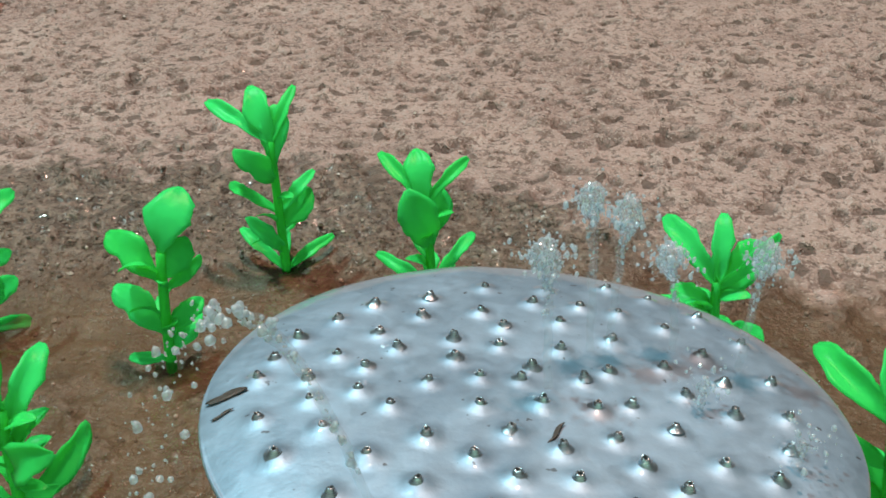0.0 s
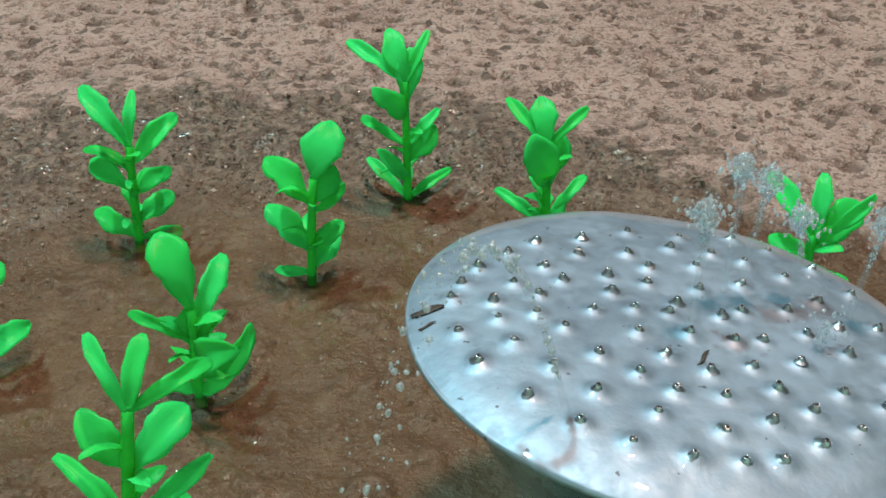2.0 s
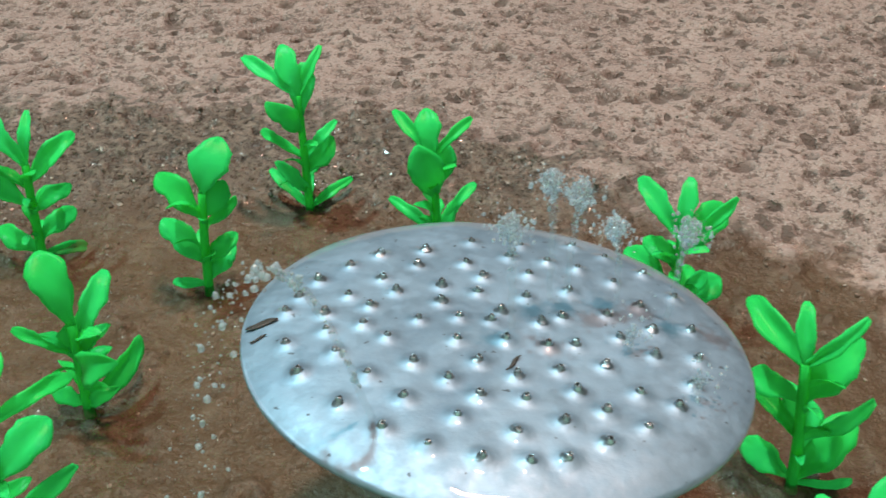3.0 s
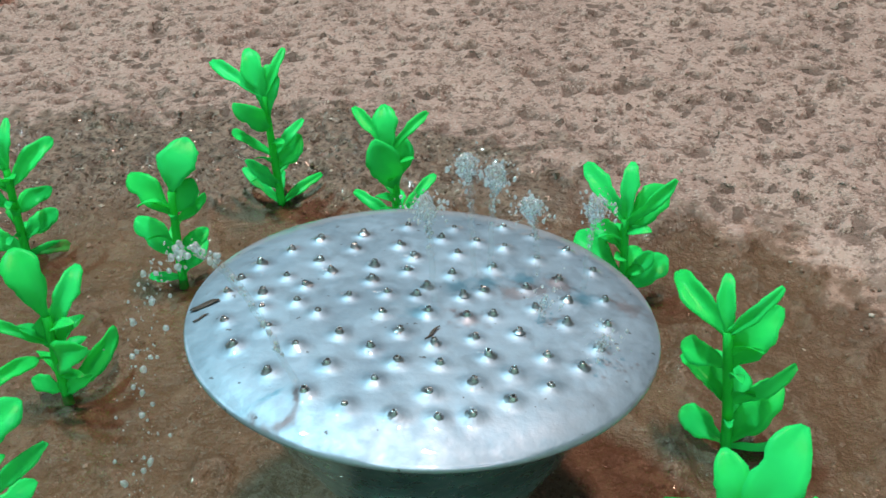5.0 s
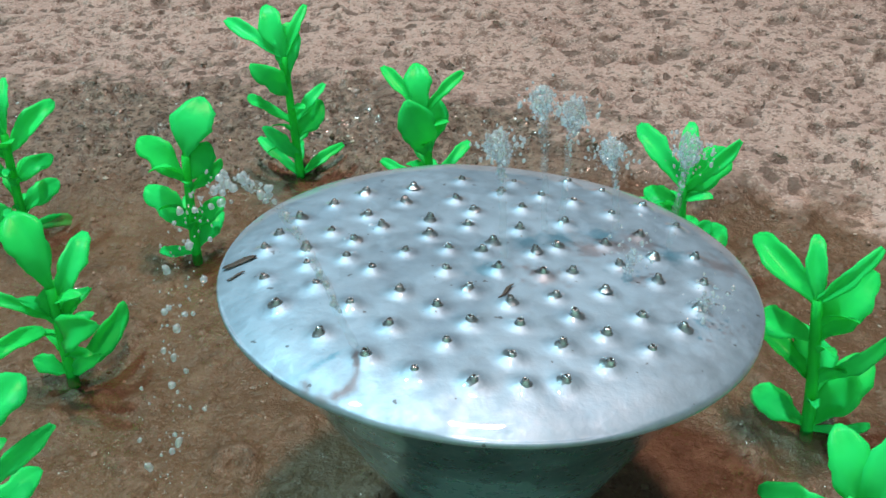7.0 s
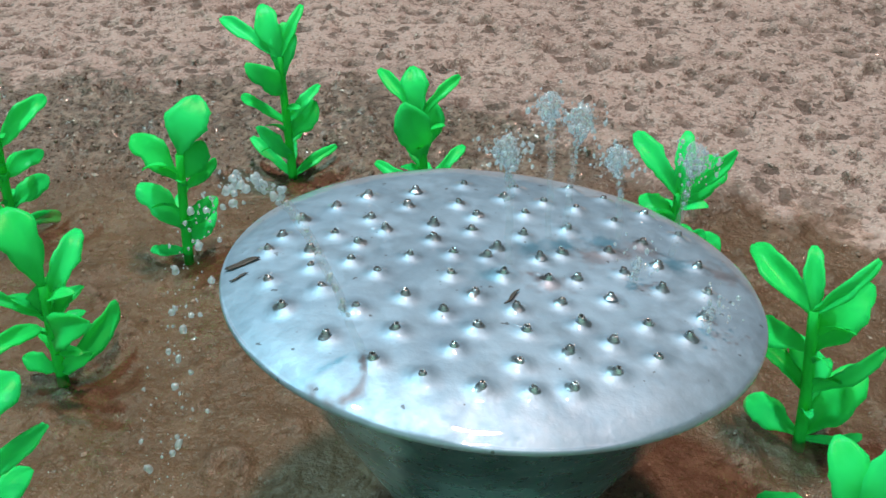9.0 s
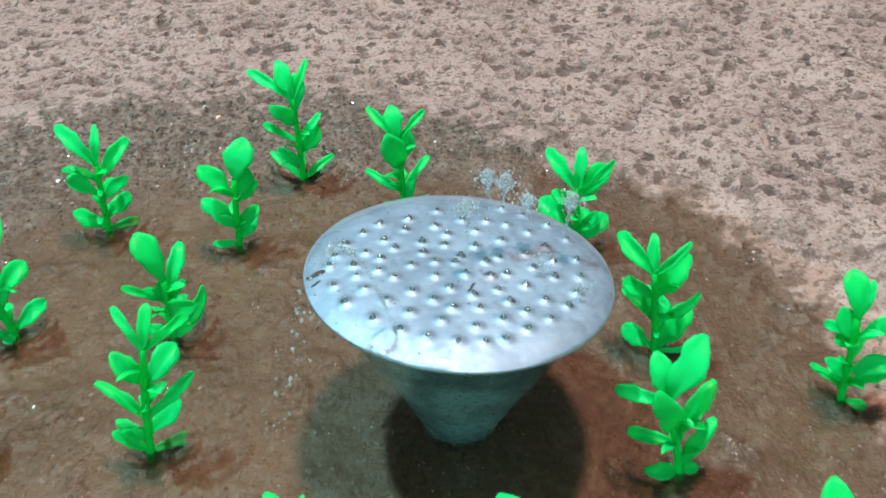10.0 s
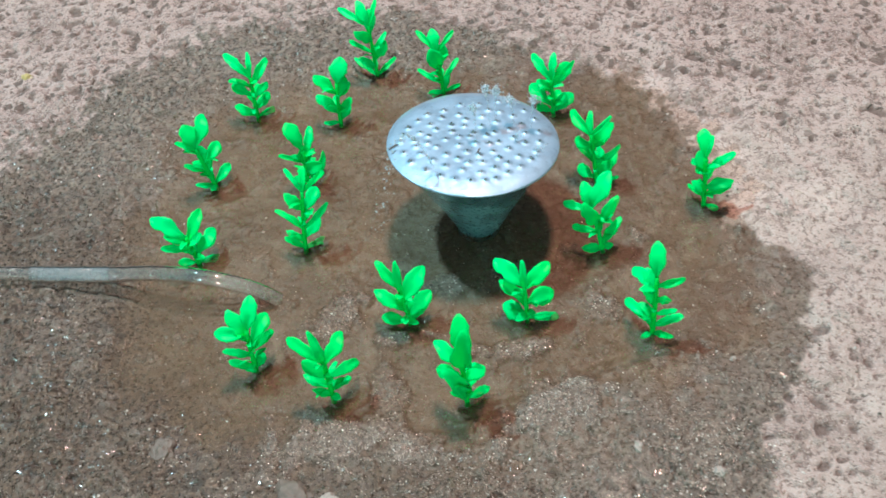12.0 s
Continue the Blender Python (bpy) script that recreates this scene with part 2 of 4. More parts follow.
def spout_material(face, tip):
    """Wet zinc that turns darker and glossier towards the tip of a spout."""
    m, t, bsdf = material("galvanised_spout", 0.4, 0.88)
    tc = t.nodes.new("ShaderNodeTexCoord")
    flat = t.nodes.new("ShaderNodeVectorMath")
    flat.operation = "MULTIPLY"
    t.links.new(tc.outputs["Object"], flat.inputs[0])
    flat.inputs[1].default_value = (1000, 1000, 0)
    size = t.nodes.new("ShaderNodeVectorMath")
    size.operation = "LENGTH"
    t.links.new(flat.outputs[0], size.inputs[0])
    away = ramp(t, math_node(t, "MULTIPLY", size.outputs["Value"], 0.333), [(0.30, 0.0), (0.82, 1.0)])
    blot = noise_of(t, 700, 4, 0.65)
    t.links.new(mix(t, away, mix(t, ramp(t, blot, [(0.4, 0.0), (0.6, 0.5)]), tip, face), face), bsdf.inputs["Base Color"])
    t.links.new(mix(t, away, (0.26, 0.26, 0.26), (0.46, 0.46, 0.46)), bsdf.inputs["Roughness"])
    bump(t, bsdf, blot, 0.3, 0.0004)
    bsdf.inputs["Coat Weight"].default_value, bsdf.inputs["Coat Roughness"].default_value, bsdf.inputs["Coat IOR"].default_value = 0.6, 0.07, 1.33
    return m


def clear_film(name, milk, rough=0.09, ior=1.27, shine=0.0):
    """Thin clear stuff: see-through, glossy, and slightly milky."""
    m, t, bsdf = material(name, 0.25)
    t.nodes.remove(bsdf)
    white = node(t, "ShaderNodeBsdfDiffuse", Color=(0.72, 0.88, 0.98, 1))
    back = node(t, "ShaderNodeBsdfTranslucent", Color=(0.72, 0.88, 0.98, 1))
    haze = node(t, "ShaderNodeMixShader", Fac=0.5)
    clear = node(t, "ShaderNodeBsdfTransparent", Color=(0.99, 0.995, 0.995, 1))
    gloss = node(t, "ShaderNodeBsdfGlossy", Roughness=rough)
    fres = node(t, "ShaderNodeFresnel", IOR=ior)
    one = node(t, "ShaderNodeMixShader", Fac=milk)
    two = t.nodes.new("ShaderNodeMixShader")
    for a, b in ((white.outputs[0], haze.inputs[1]), (back.outputs[0], haze.inputs[2]), (clear.outputs[0], one.inputs[1]), (haze.outputs[0], one.inputs[2]),
                 (math_node(t, "MAXIMUM", fres.outputs[0], shine), two.inputs[0]), (one.outputs[0], two.inputs[1]), (gloss.outputs[0], two.inputs[2]), (two.outputs[0], t.nodes["Material Output"].inputs["Surface"])):
        t.links.new(a, b)
    return m


def wood_material():
    m, t, bsdf = material("pale_wood", 0.7)
    c = ramp(t, noise_of(t, 60, 5, 0.6), [(0.3, (0.42, 0.30, 0.19)), (0.7, (0.68, 0.55, 0.40))])
    t.links.new(c, bsdf.inputs["Base Color"])
    bump(t, bsdf, noise_of(t, 200, 3), 0.4, 0.001)
    return m


def plain_material(name, colour, rough):
    m, t, bsdf = material(name, rough)
    c = ramp(t, noise_of(t, 300, 3), [(0.3, tuple(0.7 * v for v in colour)), (0.7, colour)])
    t.links.new(c, bsdf.inputs["Base Color"])
    bump(t, bsdf, noise_of(t, 700, 4, 0.65), 0.8, 0.0008)
    return m


PALE, SAND, STRAW = plain_material("pale_stone", (0.353, 0.311, 0.277), 0.5), plain_material("sandy_stone", (0.143, 0.113, 0.092), 0.55), plain_material("straw", (0.462, 0.370, 0.151), 0.8)
GROUND, GRIT, WET_GRIT, WATER = ground_material(), grit_material("grit", 0.2, 1.0), grit_material("wet_grit", 0.11, 1.0), water_material()
SAND_GRAIN = grit_material("pale_sand", 0.5, 1.8)
LEAF = leaf_material("green_plastic", (0.005, 0.84, 0.19), (0.007, 0.89, 0.24), (0.010, 0.93, 0.30))
STEM = leaf_material("green_plastic_stem", (0.0005, 0.88, 0.13), (0.001, 0.92, 0.16), (0.002, 0.95, 0.20))
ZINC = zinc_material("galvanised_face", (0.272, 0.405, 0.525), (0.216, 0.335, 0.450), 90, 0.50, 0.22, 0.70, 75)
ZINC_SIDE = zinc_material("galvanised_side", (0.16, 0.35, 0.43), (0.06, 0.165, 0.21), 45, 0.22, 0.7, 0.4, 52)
ZINC_SPOUT = spout_material((0.27, 0.39, 0.48), (0.34, 0.41, 0.45))
HOLE = plain_material("dark_hole", (0.02, 0.03, 0.035), 0.6)
RUST = plain_material("brown_scratch", (0.06, 0.055, 0.05), 0.5)
HOSE, SLEEVE, DROP = clear_film("clear_hose_plastic", 0.07, 0.06, 1.22, 0.05), clear_film("frosted_sleeve", 0.13, 0.15, 1.2), clear_film("clear_water", 0.06, 0.06, 1.0, 0.06)
SPRAY = clear_film("white_spray", 0.44, 0.16, 1.0, 0.16)
CREST = clear_film("clear_water_crest", 0.26, 0.07, 1.0, 0.13)
WOOD, BATTEN = wood_material(), plain_material("brown_batten", (0.14, 0.07, 0.045), 0.7)


# ---- mesh helpers ----
def part(name, bm, mat, parent=None, label="", smooth=True):
    me = bpy.data.meshes.new(name)
    if smooth:
        for f in bm.faces:
            f.smooth = True
    bm.to_mesh(me)
    bm.free()
    me.materials.append(mat)
    ob = new(name, me)
    ob.parent = parent
    return tagged(ob, label)


def lathe(profile, steps=96):
    """A surface of revolution from (radius, height) pairs."""
    bm = bmesh.new()
    rings = []
    for r, z in profile:
        if r < 1e-6:
            rings.append([bm.verts.new((0, 0, z))])
        else:
            rings.append([bm.verts.new((r * math.cos(2 * math.pi * i / steps), r * math.sin(2 * math.pi * i / steps), z)) for i in range(steps)])
    for a, b in zip(rings, rings[1:]):
        for i in range(steps):
            j = (i + 1) % steps
            quad = [a[i % len(a)], a[j % len(a)], b[j % len(b)], b[i % len(b)]]
            quad = list(dict.fromkeys(quad))
            if len(quad) > 2:
                bm.faces.new(quad)
    bmesh.ops.recalc_face_normals(bm, faces=bm.faces)
    return bm


def tube(bm, points, radii, sides=10, ends=True):
    """A round bar along the points, closed at its ends or open like a pipe."""
    rings = []
    for i, p in enumerate(points):
        d = (points[min(i + 1, len(points) - 1)] - points[max(i - 1, 0)]).normalized()
        side = d.cross(Vector((0.31, 0.95, 0.05))).normalized()
        up = side.cross(d)
        rings.append([bm.verts.new(p + radii[i] * (math.cos(a) * side + math.sin(a) * up)) for a in (2 * math.pi * k / sides for k in range(sides))])
    for a, b in zip(rings, rings[1:]):
        for i in range(sides):
            j = (i + 1) % sides
            bm.faces.new((a[i], a[j], b[j], b[i]))
    if ends:
        bm.faces.new(rings[0][::-1])
        bm.faces.new(rings[-1])
    return bm


def curve_points(knots, n):
    """Points on a smooth line through the knots."""
    k = [Vector(p) for p in knots]
    k = [2 * k[0] - k[1], *k, 2 * k[-1] - k[-2]]
    out = []
    for i in range(n):
        u = i / (n - 1) * (len(k) - 3)
        s = min(int(u), len(k) - 4)
        u -= s
        a, b, c, d = k[s:s + 4]
        out.append(0.5 * (2 * b + (c - a) * u + (2 * a - 5 * b + 4 * c - d) * u * u + (3 * b - a - 3 * c + d) * u ** 3))
    return out


# ---- ground: one sheet, finer round the puddle ----
def lattice(x, y, size, seed):
    """Smooth value noise, 0 to 1."""
    x, y = x / size + 1000.37, y / size + 1000.71
    ix, iy = np.floor(x).astype(np.int64), np.floor(y).astype(np.int64)
    fx, fy = x - ix, y - iy
    fx, fy = fx * fx * (3 - 2 * fx), fy * fy * (3 - 2 * fy)

    def h(a, b):
        v = np.sin(a * 127.1 + b * 311.7 + seed * 74.7) * 43758.5453
        return v - np.floor(v)
    top = h(ix, iy) * (1 - fx) + h(ix + 1, iy) * fx
    low = h(ix, iy + 1) * (1 - fx) + h(ix + 1, iy + 1) * fx
    return top * (1 - fy) + low * fy


def step(a, b, v):
    u = np.clip((v - a) / (b - a), 0, 1)
    return u * u * (3 - 2 * u)


def spots(x, y, cell, least, most, chance, seed):
    """Scattered round hollows: 1 in their middle, 0 outside."""
    def h(a, b, k):
        v = np.sin(a * 127.1 + b * 311.7 + (seed + k) * 74.7) * 43758.5453
        return v - np.floor(v)
    ix, iy = np.floor(x / cell), np.floor(y / cell)
    out = np.zeros_like(x)
    for dx in (-1, 0, 1):
        for dy in (-1, 0, 1):
            a, b = ix + dx, iy + dy
            r = least + (most - least) * h(a, b, 3) ** 2
            d = np.hypot(x - (a + h(a, b, 1)) * cell, 1.15 * (y - (b + h(a, b, 2)) * cell)) / r
            out = np.maximum(out, step(1.05, 0.72, d) * (h(a, b, 4) < chance))
    return out


MID = (0.012, 0.03)
# reach of the water and of the wet soil, every 20 degrees from the right round the back
POOL = (0.164, 0.174, 0.158, 0.145, 0.130, 0.128, 0.152, 0.182, 0.176, 0.178, 0.188, 0.186, 0.170, 0.146, 0.134, 0.138, 0.155, 0.178)
WET = (0.154, 0.159, 0.154, 0.154, 0.171, 0.192, 0.215, 0.238, 0.262, 0.300, 0.42, 0.60, 0.55, 0.42, 0.30, 0.225, 0.200, 0.196)


# reach of the brown silt, which runs out to the front
SILT = (0.190, 0.186, 0.170, 0.150, 0.130, 0.128, 0.152, 0.182, 0.180, 0.165, 0.148, 0.138, 0.132, 0.130, 0.132, 0.138, 0.152, 0.175)


def reach(table, x, y):
    a = np.degrees(np.arctan2(y - MID[1], x - MID[0])) % 360 / 20
    i = np.floor(a).astype(int) % 18
    f = a - np.floor(a)
    f = f * f * (3 - 2 * f)
    t = np.array(table)
    return t[i] * (1 - f) + t[(i + 1) % 18] * f


# bars of pale sand in the puddle: middle, half widths, turn
BARS = ((-0.041, -0.099, 0.034, 0.016, -12), (-0.006, -0.107, 0.026, 0.010, 0), (-0.018, -0.071, 0.009, 0.014, 0), (0.048, -0.054, 0.028, 0.007, 4),
        (0.060, -0.089, 0.034, 0.017, 18), (-0.011, -0.042, 0.015, 0.006, 0), (0.013, -0.012, 0.018, 0.008, 0), (-0.050, -0.030, 0.022, 0.012, 30), (0.090, -0.030, 0.012, 0.010, 0))


def sand_bars(x, y):
    """1 on the bars of pale sand, ragged at their edges, 0 off them."""
    out = np.zeros_like(x)
    for bx, by, a, b, turn in BARS:
        c, s = math.cos(radians(turn)), math.sin(radians(turn))
        u, v = ((x - bx) * c + (y - by) * s) / a, ((y - by) * c - (x - bx) * s) / b
        out = np.maximum(out, 1.35 - np.hypot(u, v))
    out = out + 0.9 * (lattice(x, y, 0.009, 51) - 0.5) + 0.7 * (lattice(x, y, 0.0035, 52) - 0.5)
    return step(0.05, 0.85, out)


def soil(x, y):
    """Height of the ground, and how wet, pitted and silted it is."""
    r = np.hypot(x - MID[0], y - MID[1])
    wander = 0.018 * (lattice(x, y, 0.035, 3) - 0.5) + 0.010 * (lattice(x, y, 0.011, 4) - 0.5)
    over = r - reach(POOL, x, y) + wander
    wet = 1 - step(-0.001, 0.006, r - reach(WET, x, y) + 1.3 * wander + (0.014 + 0.040 * step(0.05, -0.10, x)) * (0.5 * lattice(x, y, 0.006, 15) + 0.5 * lattice(x, y, 0.0028, 16) - 0.5))
    clump = 0.6 * lattice(x, y, 0.0065, 71) + 0.4 * lattice(x, y, 0.0027, 72)
    wet = np.maximum(wet, 0.75 * step(0.52, 0.62, clump) * step(0.035, 0.004, r - reach(WET, x, y) + wander) * step(-0.02, 0.05, y))
    mud = 1 - step(-0.015, 0.035 + 0.015 * step(0.03, -0.06, y), r - reach(SILT, x, y) + wander)
    far = step(0.5, 0.75, r)
    rough = 0.55 + 0.45 * step(-0.02, 0.03, over)
    z = -0.0035 + 0.0075 * step(-0.035, 0.045, over)
    wx, wy = x + 0.006 * (lattice(x, y, 0.012, 11) - 0.5), y + 0.006 * (lattice(x, y, 0.012, 12) - 0.5)
    z = z + rough * (0.0030 * (lattice(x, y, 0.04, 5) - 0.5) + 0.0024 * (lattice(wx, wy, 0.014, 6) - 0.5) + 0.0016 * (lattice(wx, wy, 0.0055, 7) - 0.5))
    crowd = lattice(x, y, 0.07, 10)
    few = 1 - 0.55 * step(0.10, 0.17, x) * step(0.16, 0.02, y)
    pits = np.maximum(spots(wx, wy, 0.0065, 0.0008, 0.0030, few * (0.30 + 0.35 * crowd), 31), spots(wx, wy, 0.011, 0.0016, 0.0048, few * (0.30 + 0.45 * crowd), 32))
    pits = pits * step(0.0, 0.03, over)
    z = (z - 0.0023 * pits) * (1 - far)
    shoal = sand_bars(x, y)
    mud = mud * (1 - 0.7 * shoal)
    z = z + (0.0017 + 0.0016 * lattice(x, y, 0.003, 17)) * shoal
    groove = np.exp(-((r - 0.87 * reach(POOL, x, y) + 0.4 * wander) / 0.0028) ** 2) * step(-0.04, -0.07, y) * step(-0.02, 0.03, x)
    z = z - 0.0030 * groove
    rust_and_shade = step(0.52, 0.72, 0.6 * lattice(wx, wy, 0.04, 41) + 0.4 * lattice(wx, wy, 0.013, 42)) * step(0.05, 0.09, x)
    # broad reddening of the silt, partly the cool lamp's red-lit shadow painted in
    rust_and_shade = np.maximum(rust_and_shade, 0.9 * step(0.02, 0.07, x) * step(-0.10, -0.02, y) * (0.5 + 0.5 * step(0.35, 0.6, lattice(wx, wy, 0.03, 43))))
    return z, wet, pits * (1 - far), mud, rust_and_shade


def build_ground():
    def axis(lo, hi, stepsize):
        near = list(np.arange(lo, hi, stepsize))
        grow, out, d = 1.35, [], stepsize
        reach_to = 0.0
        while reach_to < 60:
            d *= grow
            reach_to += d
            out.append(reach_to)
        return np.array([lo - v for v in reversed(out)] + near + [near[-1] + v for v in out])
    xs, ys = axis(-0.36, 0.36, 0.00125), axis(-0.20, 0.47, 0.00125)
    gx, gy = np.meshgrid(xs, ys)
    z, wet, pit, mud, rust_and_shade = soil(gx, gy)
    nx, ny = len(xs), len(ys)
    verts = np.stack([gx.ravel(), gy.ravel(), z.ravel()], 1)
    idx = np.arange(nx * ny).reshape(ny, nx)
    quads = np.stack([idx[:-1, :-1].ravel(), idx[:-1, 1:].ravel(), idx[1:, 1:].ravel(), idx[1:, :-1].ravel()], 1)
    me = bpy.data.meshes.new("ground")
    me.from_pydata(verts.tolist(), [], quads.tolist())
    me.polygons.foreach_set("use_smooth", [True] * len(quads))
    for name, v in (("wet", wet), ("pit", pit), ("mud", mud), ("rust_and_shade", rust_and_shade), ("clay", step(0.06, -0.02, gy + 0.25 * gx) * step(0.08, 0.0, gx)), ("sand", sand_bars(gx, gy)), ("calm", 0.9 * step(0.10, 0.17, gx) * step(0.16, 0.02, gy) * step(0.55, 0.30, np.hypot(gx, gy)) * (0.4 + 0.6 * lattice(gx, gy, 0.02, 91)))):
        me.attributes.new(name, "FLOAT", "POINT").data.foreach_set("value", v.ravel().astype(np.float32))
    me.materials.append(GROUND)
    return tagged(new("ground", me), "rough pinkish-tan pitted ground, dark and wet round a shallow puddle", "ground", kind="structure")


build_ground()


def build_water():
    bm = bmesh.new()
    rings = []
    for k in range(1, 61):
        rings.append([])
        for i in range(180):
            a = 2 * math.pi * i / 180
            c, s = math.cos(a), math.sin(a)
            r = (float(reach(POOL, np.array([MID[0] + c]), np.array([MID[1] + s]))[0]) + 0.03) * k / 60
            rings[-1].append(bm.verts.new((MID[0] + r * c, MID[1] + r * s, 0)))
    bm.faces.new(rings[0])
    for a, b in zip(rings, rings[1:]):
        for i in range(180):
            bm.faces.new((a[i], b[i], b[(i + 1) % 180], a[(i + 1) % 180]))
    water = part("water", bm, WATER, None, "shallow clear brownish puddle over silty ground")
    at = np.array([v.co[:2] for v in water.data.vertices])
    deep = np.clip(-soil(at[:, 0], at[:, 1])[0] / 0.0045, 0, 1).astype(np.float32)
    water.data.attributes.new("deep", "FLOAT", "POINT").data.foreach_set("value", deep)
    return tagged(water, category="water", kind="structure")


build_water()


def build_grit(count):
    """Small angular crumbs of stone on the wet and dry ground."""
    rng = np.random.default_rng(5)
    x, y = rng.uniform(-0.34, 0.34, count), rng.uniform(-0.19, 0.44, count)
    z, wet, pit, mud, rust_and_shade = soil(x, y)
    keep = rng.random(count) < 0.12 + 0.88 * wet * (1 - 0.6 * mud)
    x, y, z = x[keep], y[keep], z[keep]
    n = len(x)
    size = 0.00030 + 0.0008 * rng.random(n) ** 4
    shape = np.array([(1, 0, 0), (0, 1, 0), (-1, 0, 0), (0, -1, 0), (0, 0, 1), (0, 0, -1)], float)
    tri = np.array([(0, 1, 4), (1, 2, 4), (2, 3, 4), (3, 0, 4), (1, 0, 5), (2, 1, 5), (3, 2, 5), (0, 3, 5)])
    turn = rng.uniform(0, 2 * math.pi, n)
    v = shape[None] * rng.uniform(0.55, 1.25, (n, 6, 1)) * size[:, None, None]
    c, s = np.cos(turn)[:, None], np.sin(turn)[:, None]
    v = np.stack([v[..., 0] * c - v[..., 1] * s + x[:, None], v[..., 0] * s + v[..., 1] * c + y[:, None], v[..., 2] * 0.8 + (z + 0.2 * size)[:, None]], 2)
    faces = tri[None] + 6 * np.arange(n)[:, None, None]
    me = bpy.data.meshes.new("grit")
    me.from_pydata(v.reshape(-1, 3).tolist(), [], faces.reshape(-1, 3).tolist())
    me.materials.append(GRIT)
    tagged(new("grit", me), "loose sand grains and stone crumbs on the ground", "grit", kind="stuff")


build_grit(22000)


def build_wet_grains(count):
    """Rounded wet grains along the water's edge."""
    rng = np.random.default_rng(8)
    x, y = rng.uniform(-0.28, 0.22, count), rng.uniform(-0.17, 0.25, count)
    z, wet, pit, mud, rust_and_shade = soil(x, y)
    band = np.exp(-((z - 0.0006) / 0.0016) ** 2)
    keep = rng.random(count) < wet * (0.03 + 0.9 * band * np.maximum(step(0.45, 0.65, lattice(x, y, 0.03, 21)), 0.8 * step(0.06, 0.10, y) * step(0.04, 0.0, x)))
    x, y, z = x[keep], y[keep], z[keep]
    n = len(x)
    bm = bmesh.new()
    bmesh.ops.create_icosphere(bm, subdivisions=1, radius=1)
    shape = np.array([v.co[:] for v in bm.verts])
    tri = np.array([[v.index for v in f.verts] for f in bm.faces])
    bm.free()
    size = 0.00030 + 0.0004 * rng.random(n) ** 3 + 0.0003 * step(0.06, 0.10, y) * rng.random(n)
    v = shape[None] * size[:, None, None] * rng.uniform(0.7, 1.3, (n, 1, 3)) + np.stack([x, y, z + 0.3 * size], 1)[:, None]
    faces = tri[None] + len(shape) * np.arange(n)[:, None, None]
    me = bpy.data.meshes.new("wet_grain")
    me.from_pydata(v.reshape(-1, 3).tolist(), [], faces.reshape(-1, 3).tolist())
    me.polygons.foreach_set("use_smooth", [True] * len(me.polygons))
    me.materials.append(WET_GRIT)
    tagged(new("wet_grain", me), "shiny wet sand grains along the edge of the puddle", "grit", kind="stuff")


build_wet_grains(18000)


def build_sand(count):
    """Fine pale grains on the sand bars in the puddle and on the wet strip before it."""
    rng = np.random.default_rng(12)
    x, y = rng.uniform(-0.13, 0.17, count), rng.uniform(-0.165, 0.03, count)
    z, wet, pit, mud, rust_and_shade = soil(x, y)
    strip = step(-0.0005, 0.0015, z) * step(-0.06, -0.10, y) * step(0.45, 0.60, lattice(x, y, 0.025, 61))
    keep = rng.random(count) < np.maximum(0.85 * sand_bars(x, y), wet * (0.03 + 0.5 * strip))
    x, y, z = x[keep], y[keep], z[keep]
    n = len(x)
    shape = np.array([(1, 0, 0), (-0.5, 0.87, 0), (-0.5, -0.87, 0), (0, 0, 1)], float)
    tri = np.array([(0, 1, 3), (1, 2, 3), (2, 0, 3)])
    size = 0.00022 + 0.00050 * rng.random(n) ** 3
    turn = rng.uniform(0, 2 * math.pi, n)
    v = shape[None] * size[:, None, None] * rng.uniform(0.7, 1.3, (n, 4, 1))
    c, s = np.cos(turn)[:, None], np.sin(turn)[:, None]
    v = np.stack([v[..., 0] * c - v[..., 1] * s + x[:, None], v[..., 0] * s + v[..., 1] * c + y[:, None], v[..., 2] + z[:, None]], 2)
    faces = tri[None] + 4 * np.arange(n)[:, None, None]
    me = bpy.data.meshes.new("sand")
    me.from_pydata(v.reshape(-1, 3).tolist(), [], faces.reshape(-1, 3).tolist())
    me.materials.append(SAND_GRAIN)
    tagged(new("sand", me), "fine pale sand grains in bars on the bed of the puddle", "sand", kind="stuff")


build_sand(130000)


# ---- loose stones ----
def pebble(x, y, size, flat, mat, label, seed, name="pebble"):
    bm = bmesh.new()
    bmesh.ops.create_icosphere(bm, subdivisions=4, radius=1)
    for v in bm.verts:
        k = 1 + 0.45 * noise.noise(1.5 * v.co + Vector((seed, 0, 0))) + 0.25 * noise.noise(3.5 * v.co + Vector((0, seed, 0))) + 0.12 * noise.noise(9 * v.co + Vector((0, 0, seed)))
        v.co = Vector((v.co.x * k * size / 2, 0.75 * v.co.y * k * size / 2, v.co.z * k * flat * size / 2))
    stone = part(name, bm, mat, None, label)
    ground = float(soil(np.array([x]), np.array([y]))[0][0])
    stone.matrix_world = pose(x, y, ground + 0.02 * flat * size, 0, 0, 67 * seed)
    return tagged(stone, category="stone", group="stones round the puddle")


